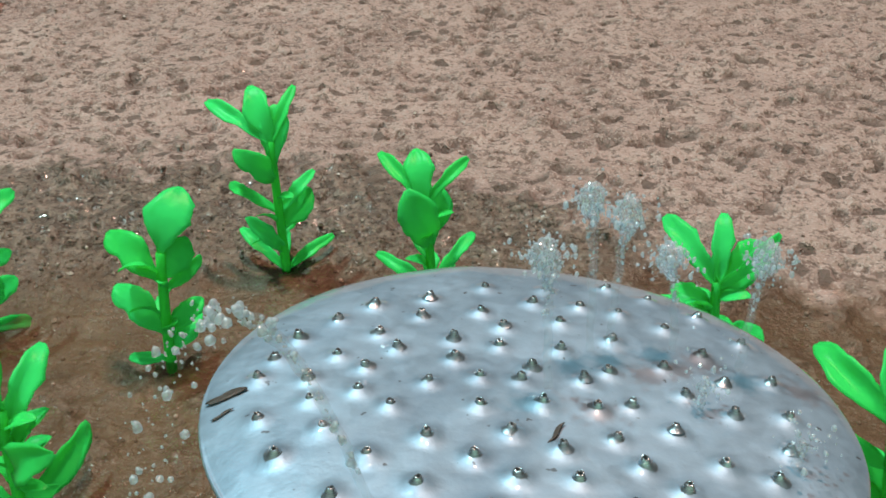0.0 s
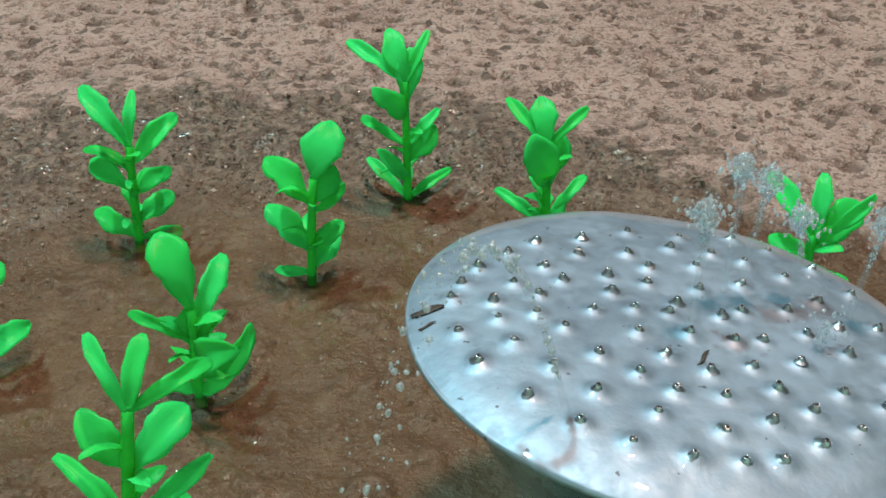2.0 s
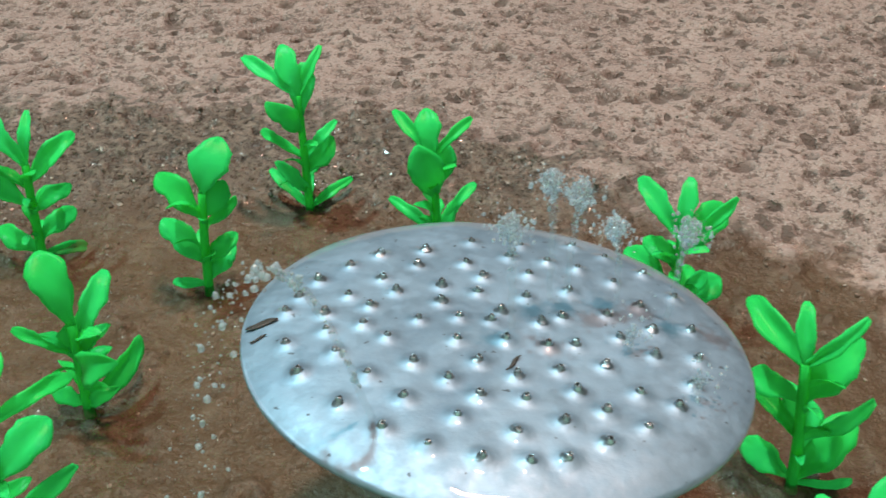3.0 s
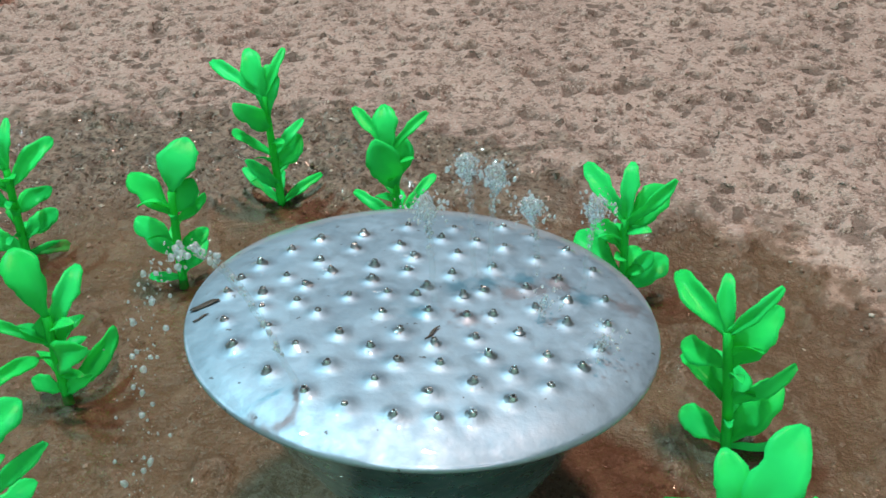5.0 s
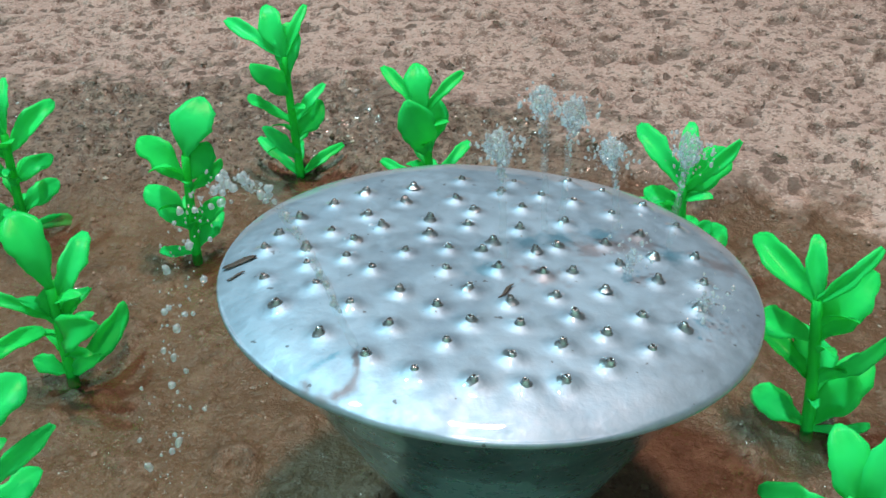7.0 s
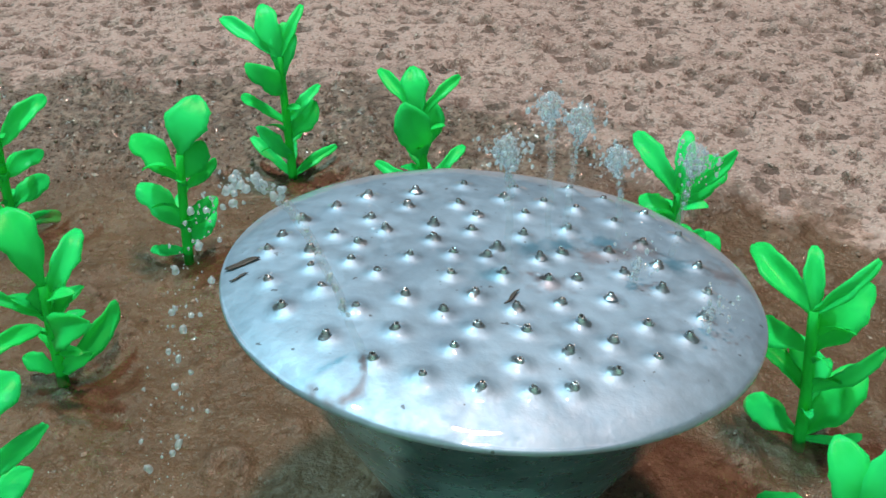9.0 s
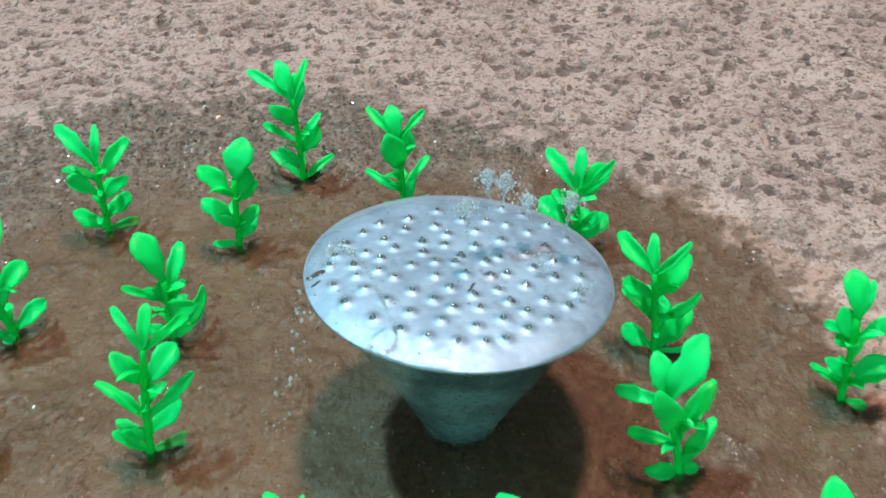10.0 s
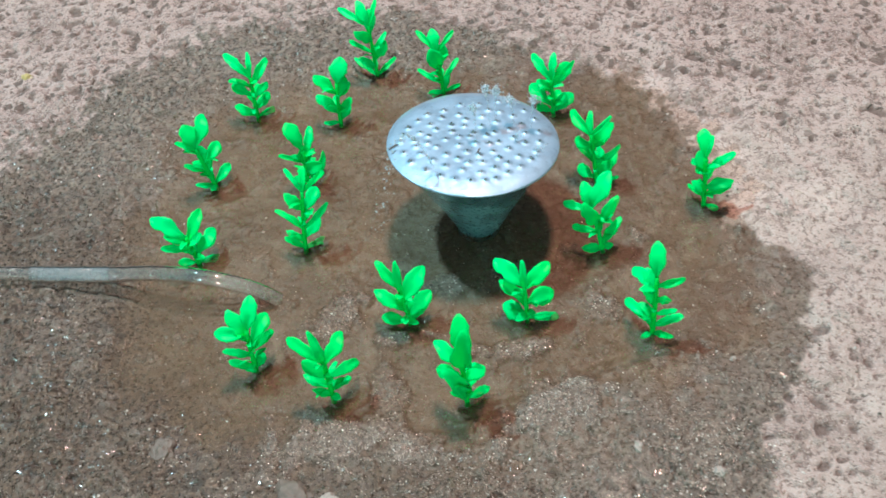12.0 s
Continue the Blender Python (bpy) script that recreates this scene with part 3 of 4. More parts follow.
pebble(-0.124, -0.100, 0.013, 0.30, SAND, "flat grey sandy stone lying in the wet mud", 1)
pebble(-0.060, -0.128, 0.020, 0.35, SAND, "wet grey stone at the edge of the puddle", 2)
pebble(-0.045, -0.130, 0.010, 0.45, PALE, "small pale stone at the edge of the puddle", 3)
pebble(0.095, -0.115, 0.0055, 0.6, PALE, "small pale pebble on the wet sand", 4)
pebble(0.128, -0.129, 0.0060, 0.5, PALE, "small pale pebble on the wet sand", 5)
pebble(0.1475, -0.070, 0.0036, 0.7, PALE, "tiny pale pebble on the wet sand", 6)
pebble(-0.020, -0.024, 0.0030, 0.7, PALE, "tiny pale pebble in the puddle", 7)
pebble(0.0605, 0.0240, 0.0075, 0.55, SAND, "small grey stone under the water beside the rose", 9)
pebble(0.0470, 0.0205, 0.0100, 0.45, SAND, "flat grey stone under the water at the foot of the rose", 10)
pebble(0.0660, 0.0140, 0.0060, 0.55, SAND, "small grey stone under the water beside the rose", 11)
pebble(-0.2594, 0.1837, 0.0070, 0.4, STRAW, "yellowish scrap of dry straw on the ground", 8, "straw_scrap")


# ---- the watering rose ----
FACE_R = 0.0439


def dome(r):
    """Height of the face above its rim at the radius r: nearly flat, rolled over at the edge."""
    u = min(r / FACE_R, 1.0)
    return FACE_R * (0.040 * (1 - u ** 2) + 0.0556 * (1 - u ** 9))


def dome_slope(r):
    u = min(r / FACE_R, 1.0)
    return 0.080 * u + 0.50 * u ** 8


# angle of every spout on its ring, by the ring's radius
SPOUTS = (
    (0.0019, (83, 220,)),
    (0.0071, (356, 190, 278,)),
    (0.0088, (117, 57,)),
    (0.0109, (317, 229, 161, 10,)),
    (0.0141, (256, 334, 103, 192, 138,)),
    (0.0168, (279, 71, 41, 305,)),
    (0.0194, (162, 109, 13,)),
    (0.0206, (228, 206, 247, 353, 327,)),
    (0.0225, (85, 133, 262, 179, 302, 280,)),
    (0.0236, (194, 67, 154,)),
    (0.0248, (53,)),
    (0.0268, (37, 122, 172, 19, 346, 3,)),
    (0.0282, (239, 257, 223, 81, 290, 321, 101, 305,)),
    (0.0299, (275, 139, 195, 185, 208,)),
    (0.0313, (152,)),
    (0.0339, (64, 350, 165, 52, 337, 325, 311, 298, 5,)),
    (0.0353, (38, 175, 286, 253, 277, 241, 266, 23, 227,)),
    (0.0367, (211, 183, 198,)),
)


BUMP_H, BUMP_R = 0.0010, 0.0016
BUMPS = (1.0, 0.85, 1.1, 0.95, 1.15, 0.8, 1.05)


def face_mesh(places):
    """The domed face, pushed up into a soft hill under each spout, with a rolled rim."""
    steps, rows = 280, 110
    r, a = np.meshgrid(FACE_R * (np.linspace(0.004, 1, rows) ** 0.8)[:-1], 2 * math.pi * np.arange(steps) / steps, indexing="ij")
    x, y = r * np.cos(a), r * np.sin(a)
    u = r / FACE_R
    z = FACE_R * (0.040 * (1 - u ** 2) + 0.0556 * (1 - u ** 9))
    z = z + 0.0005 * (lattice(x, y, 0.016, 81) - 0.5) + 0.00022 * (lattice(x, y, 0.006, 82) - 0.5)
    for i, (px, py) in enumerate(places):
        d = ((x - px) ** 2 + (y - py) ** 2) / BUMP_R ** 2
        z = z + BUMP_H * BUMPS[i % len(BUMPS)] * (np.exp(-d) - 0.16 * np.exp(-0.28 * d))
    bm = bmesh.new()
    rings = [[bm.verts.new((x[i, j], y[i, j], z[i, j])) for j in range(steps)] for i in range(rows - 1)]
    for rad, h in ((FACE_R - 0.0002, 0.0001), (FACE_R, -0.0002), (FACE_R, -0.0007), (FACE_R - 0.0004, -0.0011), (FACE_R - 0.0012, -0.0012), (FACE_R - 0.0022, -0.0010)):
        rings.append([bm.verts.new((rad * math.cos(v), rad * math.sin(v), h)) for v in a[0]])
    bm.faces.new(rings[0])
    for low, high in zip(rings, rings[1:]):
        for j in range(steps):
            k = (j + 1) % steps
            bm.faces.new((low[j], high[j], high[k], low[k]))
    return bm


def nozzle_mesh(seed):
    """A short punched nozzle with a torn rim and a dark hole."""
    rows = [(0.0020, -0.00090), (0.0015, -0.00042), (0.00115, 0.00002), (0.00088, 0.00044), (0.00070, 0.00082), (0.00055, 0.00100), (0.00040, 0.00092), (0.00034, 0.0005), (0.0, 0.0004)]
    bm = lathe(rows, 16)
    for v in bm.verts:
        if v.co.z > 0.0004:
            ring = v.co.normalized()
            v.co.z += 0.00034 * noise.noise(Vector((2.2 * ring.x + 7 * seed, 2.2 * ring.y, 0.3))) * (v.co.z / 0.0012)
            v.co.x += 0.00018 * noise.noise(Vector((1.7 * ring.x, 1.7 * ring.y, 5.0 * seed)))
    for f in bm.faces:
        f.smooth = True
        if f.calc_center_median().xy.length < 0.00042 and f.calc_center_median().z < 0.00128:
            f.material_index = 1
    me = bpy.data.meshes.new("spout")
    bm.to_mesh(me)
    bm.free()
    me.materials.append(ZINC_SPOUT)
    me.materials.append(HOLE)
    return me


def build_rose():
    rose = tagged(new("watering_rose"), "galvanised metal watering-can rose standing face up in the puddle", "watering rose")
    normal = Vector((0.0644, 0.1224, 1)).normalized()
    across = (Vector((1, 0, 0)) - normal * normal.x).normalized()
    rose.matrix_world = Matrix.Translation(ROSE) @ Matrix((across, normal.cross(across), normal)).transposed().to_4x4()
    places = [(radius * math.cos(radians(a)), radius * math.sin(radians(a))) for radius, angles in SPOUTS for a in angles]
    part("face", face_mesh(places), ZINC, rose, "slightly domed mottled zinc face punched up round every spout")
    side = [(FACE_R - 0.0014, -0.0012), (0.0400, -0.0040), (0.0305, -0.0210), (0.0215, -0.0380), (0.0125, -0.0560), (0.0120, -0.0640), (0.0110, -0.0640), (0.0112, -0.0560)]
    cone = lathe(side)
    for v in cone.verts:
        v.co.x -= 0.065 * v.co.z
        v.co.y -= 0.050 * v.co.z
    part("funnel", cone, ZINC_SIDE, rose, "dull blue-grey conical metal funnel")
    nozzles = [nozzle_mesh(k) for k in range(8)]
    rng = random.Random(3)
    for i, (x, y) in enumerate(places):
        ob = new("spout", nozzles[rng.randrange(8)])
        ob.parent = rose
        r = math.hypot(x, y)
        slope = Vector((x, y, 0)) * (dome_slope(r) / max(r, 1e-6))
        up = Vector((slope.x + rng.gauss(0, 0.10), slope.y + rng.gauss(0, 0.10), 1)).normalized()
        k = rng.uniform(0.58, 0.76)
        ob.matrix_basis = Matrix.Translation((x, y, dome(r) + BUMP_H * BUMPS[i % len(BUMPS)] - 0.0003)) @ up.to_track_quat("Z", "Y").to_matrix().to_4x4() @ Matrix.Rotation(rng.uniform(0, 6.28), 4, "Z") @ Matrix.Diagonal((k, k, k * rng.uniform(0.75, 1.1), 1))
    for x, y, length, width, turn, name in ((0.0022, -0.0132, 0.0052, 0.0006, 58, "scratch"), (-0.0402, -0.0050, 0.0062, 0.0017, 14, "dirt_streak"), (-0.0398, -0.0092, 0.0034, 0.0005, 24, "dirt_streak")):
        bm = bmesh.new()
        bmesh.ops.create_icosphere(bm, subdivisions=2, radius=1)
        for v in bm.verts:
            wobble = 1 + 0.35 * noise.noise(v.co * 2 + Vector((50 * x, 50 * y, 0)))
            v.co = Vector((v.co.x * length / 2 * wobble, v.co.y * width / 2 * wobble + 0.0003 * math.sin(3 * v.co.x), v.co.z * 0.00014))
        mark = part(name, bm, RUST, rose, "dark brown mark on the metal")
        tilt = Vector((x, y, 0)) * (dome_slope(math.hypot(x, y)) / math.hypot(x, y))
        mark.matrix_basis = Matrix.Translation((x, y, dome(math.hypot(x, y)) + 0.0002)) @ Vector((0, 0, 1)).rotation_difference(Vector((tilt.x, tilt.y, 1))).to_matrix().to_4x4() @ Matrix.Rotation(radians(turn), 4, "Z")
    return rose


ROSE_THING = build_rose()


# ---- toy plants ----
def leaf_mesh(name, length, width, cup, bend, seed):
    """A thin solid leaf along +x: broadest past its middle, uneven at the edge, folded along the midrib and bent back at the tip."""
    bm = bmesh.new()
    n, m = 15, 7
    layers = []
    for lift in (0.00020, -0.00020):
        rows = []
        for i in range(n):
            u = i / (n - 1)
            w = 0.0009 + (width / 2 - 0.0009) * max(0.0, math.sin(math.pi * min(1, max(0, (u - 0.05) / 0.95)) ** (1.15 + 0.12 * (seed % 4)))) ** 0.80
            w = 0.0007 if i == n - 1 else w
            row = []
            for j in range(m):
                v = 2 * j / (m - 1) - 1
                ragged = 0.30 * noise.noise(Vector((4.0 * u, 7.0 * seed + (3 if v > 0 else 0), 0.5))) + 0.16 * noise.noise(Vector((13.0 * u, 5.0 * seed + (3 if v > 0 else 0), 4.5)))
                side = w * (1 + ragged) if 0.1 < u < 0.97 else w
                z = 0.5 * bend * length * (math.sin(0.9 * math.pi * u) - 1.5 * u ** 3) + cup * w * abs(v) ** 1.3 + 0.0011 * noise.noise(Vector((2.6 * u, 1.2 * v, seed + 9.3)))
                row.append(bm.verts.new((u * length, v * side, z + lift * (1 if abs(v) < 0.9 else 0.25))))
            rows.append(row)
        layers.append(rows)
    top, low = layers
    for i in range(n - 1):
        for j in range(m - 1):
            bm.faces.new((top[i][j], top[i + 1][j], top[i + 1][j + 1], top[i][j + 1]))
            bm.faces.new((low[i][j], low[i][j + 1], low[i + 1][j + 1], low[i + 1][j]))
        bm.faces.new((top[i][0], low[i][0], low[i + 1][0], top[i + 1][0]))
        bm.faces.new((top[i + 1][m - 1], low[i + 1][m - 1], low[i][m - 1], top[i][m - 1]))
    for j in range(m - 1):
        bm.faces.new((top[n - 1][j], low[n - 1][j], low[n - 1][j + 1], top[n - 1][j + 1]))
        bm.faces.new((top[0][j + 1], low[0][j + 1], low[0][j], top[0][j]))
    me = bpy.data.meshes.new(name)
    for f in bm.faces:
        f.smooth = True
    bm.to_mesh(me)
    bm.free()
    me.materials.append(LEAF)
    return me


LEAVES = {kind: [leaf_mesh("leaf", 0.018, width, cup, bend, 4 * i + k) for k in range(4)] for i, (kind, width, cup, bend) in enumerate((
    ("n", 0.0038, 0.40, 0.20), ("m", 0.0056, 0.32, 0.20), ("v", 0.0074, 0.28, 0.22), ("b", 0.0092, 0.24, 0.22), ("w", 0.0114, 0.20, 0.20), ("h", 0.0138, 0.16, 0.16)))}


def toy_plant(x, y, lean, height, leaves, label):
    """A plastic plant; leaves: (height on the stem, azimuth, elevation, length, breadth, twist); azimuth 0 right, 90 back."""
    plant = tagged(new("toy_plant"), label, "toy plant", "toy plants round the rose")
    foot = float(soil(np.array([x]), np.array([y]))[0][0])
    plant.location = (x, y, foot)
    spine = curve_points([(0, 0, -0.002), (0.4 * lean[0], 0.4 * lean[1], 0.4 * height - foot), (lean[0], lean[1], height - foot)], 9)
    part("stem", tube(bmesh.new(), spine, [0.0014 - 0.0003 * i / 8 for i in range(9)], 8), STEM, plant)
    rng = random.Random(int(1e4 * (x + 2 * y)))
    small = [(height * f, rng.uniform(185, 355), rng.uniform(25, 60), rng.uniform(0.0075, 0.0105), rng.choice("mvb"), rng.uniform(-40, 40)) for f in (0.22, 0.42, 0.62, 0.80)]
    small += [(height * f, rng.uniform(20, 160), rng.uniform(15, 50), rng.uniform(0.009, 0.012), rng.choice("mvb"), rng.uniform(-40, 40)) for f in (0.08, 0.30, 0.50)]
    for i, (h, az, el, length, kind, twist) in enumerate(leaves + small):
        u = min(max((h - foot + 0.002) / (height - foot + 0.002), 0), 1) * 8
        k = min(int(u), 7)
        p = spine[k].lerp(spine[k + 1], u - k)
        ob = new("leaf", LEAVES[kind][(i + int(az)) % 4])
        ob.parent = plant
        size = length / 0.018
        ob.matrix_basis = Matrix.Translation(p) @ Matrix.Rotation(radians(az), 4, "Z") @ Matrix.Rotation(radians(-el), 4, "Y") @ Matrix.Rotation(radians(twist), 4, "X") @ Matrix.Diagonal((size, size, size, 1))
    return plant


PLAIN = "bright green plastic toy plant with oval leaves in the puddle"
DARK = "green plastic toy plant with splayed leaves beside the puddle edge"
TALL = "tall bright green plastic toy plant standing in the puddle"
toy_plant(-0.1011, 0.1307, (0.0023, 0.0008), 0.0301, [
    (0.0301, 157, 46, 0.0205, "m", -37), (0.0301, 87, 61, 0.0152, "n", 18), (0.0245, 50, 33, 0.0189, "m", 44),
    (0.0224, 168, 24, 0.0147, "m", -4), (0.0162, 167, 33, 0.0146, "v", -42), (0.0152, 39, 23, 0.0127, "v", 49),
    (0.0055, 49, 24, 0.0138, "b", 44), (0.0009, 169, 27, 0.0149, "v", -42), (0.0005, 43, -13, 0.0146, "m", 53)], DARK)
toy_plant(-0.0486, 0.1190, (0.0024, 0.0005), 0.0300, [
    (0.0300, 64, 54, 0.0159, "w", 29), (0.0225, 157, 37, 0.0177, "v", -41), (0.0205, 42, 22, 0.0119, "m", 73),
    (0.0231, 37, 49, 0.0112, "w", 67), (0.0079, 158, 39, 0.0174, "v", -40), (0.0082, 34, 35, 0.0116, "b", 46),
    (0.0014, 48, 38, 0.0127, "v", 38), (0.0005, 181, 2, 0.0105, "m", -49)], PLAIN)
toy_plant(-0.0264, 0.1613, (-0.0006, -0.0001), 0.0390, [
    (0.0390, 157, 25, 0.0214, "n", -46), (0.0385, 127, 56, 0.0164, "v", -24), (0.0389, 56, 50, 0.0164, "n", 34),
    (0.0288, 223, 49, 0.0155, "v", -89), (0.0320, 67, 78, 0.0170, "v", 27), (0.0206, 158, 21, 0.0170, "n", -46),
    (0.0201, 42, 38, 0.0155, "n", 42), (0.0148, 34, 48, 0.0140, "w", 47), (0.0074, 221, 55, 0.0158, "m", -92),
    (0.0005, 152, 32, 0.0180, "n", -41), (0.0005, 36, 21, 0.0169, "n", 44)], TALL)
toy_plant(0.0156, 0.1398, (-0.0014, -0.0000), 0.0322, [
    (0.0316, 145, 36, 0.0180, "n", -41), (0.0315, 112, 59, 0.0141, "b", -17), (0.0321, 35, 35, 0.0155, "n", 42),
    (0.0200, 239, 66, 0.0200, "b", -130), (0.0216, 31, 74, 0.0144, "v", 71), (0.0080, 153, 21, 0.0179, "n", -44),
    (0.0093, 37, 39, 0.0174, "n", 39), (0.0005, 27, 73, 0.0156, "m", 54), (0.0005, 169, -21, 0.0134, "m", -55),
    (0.0005, 213, 29, 0.0107, "m", -62), (0.0005, 26, 4, 0.0125, "n", 47)], TALL)
toy_plant(0.0813, 0.1135, (-0.0015, 0.0003), 0.0250, [
    (0.0243, 133, 38, 0.0196, "m", -39), (0.0241, 76, 62, 0.0164, "m", 3), (0.0235, 3, 45, 0.0181, "n", 73),
    (0.0197, 27, 47, 0.0173, "b", 39), (0.0165, 140, 17, 0.0118, "b", -43), (0.0047, 138, 27, 0.0193, "v", -41),
    (0.0057, 17, 36, 0.0106, "v", 62), (0.0005, 19, 35, 0.0159, "b", 41), (0.0005, 150, 5, 0.0115, "b", -46)], PLAIN)
toy_plant(0.0995, 0.0549, (-0.0044, 0.0019), 0.0332, [
    (0.0326, 124, 21, 0.0189, "m", -41), (0.0327, 91, 56, 0.0132, "m", -18), (0.0329, 360, 51, 0.0156, "n", 64),
    (0.0239, 21, 53, 0.0177, "b", 34), (0.0239, 132, -3, 0.0138, "v", -47), (0.0134, 124, 18, 0.0164, "m", -19),
    (0.0140, 354, 41, 0.0173, "n", 77), (0.0011, 20, 56, 0.0196, "b", 33), (0.0010, 131, 2, 0.0147, "b", -42),
    (0.0005, 350, 10, 0.0126, "n", 64)], PLAIN)
toy_plant(-0.0655, 0.0697, (0.0013, 0.0007), 0.0246, [
    (0.0246, 138, 60, 0.0184, "b", -18), (0.0185, 68, 43, 0.0188, "m", 36), (0.0159, 189, 34, 0.0152, "n", -49),
    (0.0136, 82, 71, 0.0110, "h", 28), (0.0104, 324, 37, 0.0170, "b", 74), (0.0005, 55, 24, 0.0203, "m", 71),
    (0.0005, 183, 30, 0.0089, "b", -44), (0.0005, 350, 38, 0.0105, "v", 67)], PLAIN)
toy_plant(-0.0645, 0.0200, (0.0063, 0.0023), 0.0420, [
    (0.0415, 143, 54, 0.0150, "n", -24), (0.0414, 78, 54, 0.0135, "m", 21), (0.0419, 49, 5, 0.0173, "n", 40),
    (0.0296, 161, 51, 0.0132, "b", -35), (0.0283, 50, 31, 0.0153, "b", 36), (0.0159, 161, 41, 0.0183, "n", -17),
    (0.0168, 27, 32, 0.0187, "n", 59), (0.0085, 47, 21, 0.0140, "v", 36), (0.0059, 165, 37, 0.0115, "v", -33),
    (0.0005, 174, 41, 0.0128, "m", -37), (0.0005, 46, -22, 0.0186, "n", 44)], TALL)
toy_plant(0.0964, 0.0044, (-0.0077, 0.0028), 0.0291, [
    (0.0291, 38, 57, 0.0215, "v", 23), (0.0291, 114, 55, 0.0146, "b", -28), (0.0283, 151, -5, 0.0162, "m", -41),
    (0.0163, 30, 52, 0.0195, "m", 27), (0.0186, 210, 66, 0.0195, "v", -107), (0.0127, 154, -3, 0.0148, "m", -40),
    (0.0029, 28, 53, 0.0181, "m", 27), (0.0005, 189, 15, 0.0110, "b", -39), (0.0005, 357, 24, 0.0062, "w", 37)], PLAIN)
toy_plant(0.1546, 0.0305, (-0.0034, 0.0019), 0.0340, [
    (0.0340, 94, 52, 0.0149, "b", -23), (0.0333, 38, 76, 0.0135, "n", 40), (0.0255, 119, 53, 0.0112, "w", -40),
    (0.0274, 122, -12, 0.0116, "m", -47), (0.0255, 10, 32, 0.0177, "m", 34), (0.0230, 139, 25, 0.0062, "h", -45),
    (0.0138, 342, 31, 0.0155, "v", 46), (0.0078, 338, 43, 0.0164, "m", 50), (0.0064, 122, -3, 0.0133, "n", -41),
    (0.0095, 132, 21, 0.0067, "h", -42), (0.0005, 329, -4, 0.0084, "v", 44)], PLAIN)
toy_plant(0.1127, -0.0509, (-0.0018, 0.0007), 0.0426, [
    (0.0426, 87, 60, 0.0171, "b", -11), (0.0350, 129, 11, 0.0153, "v", -33), (0.0370, 354, 22, 0.0135, "m", 53),
    (0.0292, 120, 60, 0.0151, "b", -33), (0.0107, 131, 4, 0.0184, "m", -32), (0.0161, 353, 21, 0.0109, "m", 36),
    (0.0065, 349, 36, 0.0158, "m", 39), (0.0005, 311, 32, 0.0125, "m", 44), (0.0005, 207, -1, 0.0068, "b", -26)], TALL)
toy_plant(0.0524, -0.0372, (-0.0015, 0.0002), 0.0256, [
    (0.0256, 142, 30, 0.0197, "v", -32), (0.0235, 113, 83, 0.0184, "n", -25), (0.0236, 29, 38, 0.0178, "b", 30),
    (0.0147, 146, 25, 0.0163, "v", -32), (0.0122, 17, 12, 0.0152, "w", 33), (0.0008, 151, 15, 0.0140, "w", -33),
    (0.0012, 1, -8, 0.0165, "m", 36), (0.0043, 229, 21, 0.0090, "b", -29)], PLAIN)
toy_plant(-0.0070, -0.0343, (-0.0025, -0.0003), 0.0275, [
    (0.0275, 144, 47, 0.0181, "m", -28), (0.0251, 108, 84, 0.0195, "n", -10), (0.0188, 42, 41, 0.0197, "b", 30),
    (0.0101, 158, 33, 0.0190, "v", -32), (0.0055, 33, 32, 0.0170, "b", 33), (0.0005, 182, 25, 0.0144, "v", -38),
    (0.0008, 23, 35, 0.0125, "m", 36), (0.0017, 309, 34, 0.0086, "v", 39)], PLAIN)
toy_plant(0.0196, -0.0828, (-0.0006, -0.0000), 0.0424, [
    (0.0392, 87, 64, 0.0194, "b", 2), (0.0299, 287, 80, 0.0312, "m", 156), (0.0316, 146, 32, 0.0166, "v", -27),
    (0.0212, 158, 9, 0.0138, "b", -30), (0.0194, 24, 18, 0.0114, "w", 29), (0.0103, 219, 69, 0.0264, "m", -89),
    (0.0075, 250, 63, 0.0188, "m", -103), (0.0028, 22, 6, 0.0124, "v", 28), (0.0061, 228, 56, 0.0144, "m", -64)], TALL)
toy_plant(-0.0846, -0.0563, (0.0027, 0.0012), 0.0305, [
    (0.0298, 71, 51, 0.0173, "b", 25), (0.0218, 141, 65, 0.0196, "v", -19), (0.0257, 189, 30, 0.0159, "v", -38),
    (0.0191, 56, 28, 0.0176, "v", 31), (0.0147, 50, 2, 0.0157, "m", 34), (0.0113, 197, 40, 0.0149, "m", -42),
    (0.0005, 201, 51, 0.0153, "m", -48), (0.0005, 49, 31, 0.0085, "w", 32), (0.0005, 265, 52, 0.0111, "v", -73)], PLAIN)
toy_plant(-0.0447, -0.0762, (0.0008, 0.0002), 0.0321, [
    (0.0304, 159, 40, 0.0203, "m", -28), (0.0289, 159, 82, 0.0221, "n", -44), (0.0287, 52, 33, 0.0170, "v", 29),
    (0.0180, 167, 48, 0.0150, "b", -33), (0.0177, 42, -14, 0.0196, "m", 34), (0.0099, 168, 35, 0.0139, "v", -30),
    (0.0031, 199, 50, 0.0115, "v", -46), (0.0068, 42, -6, 0.0126, "m", 32), (0.0031, 310, 35, 0.0080, "b", 28)], PLAIN)
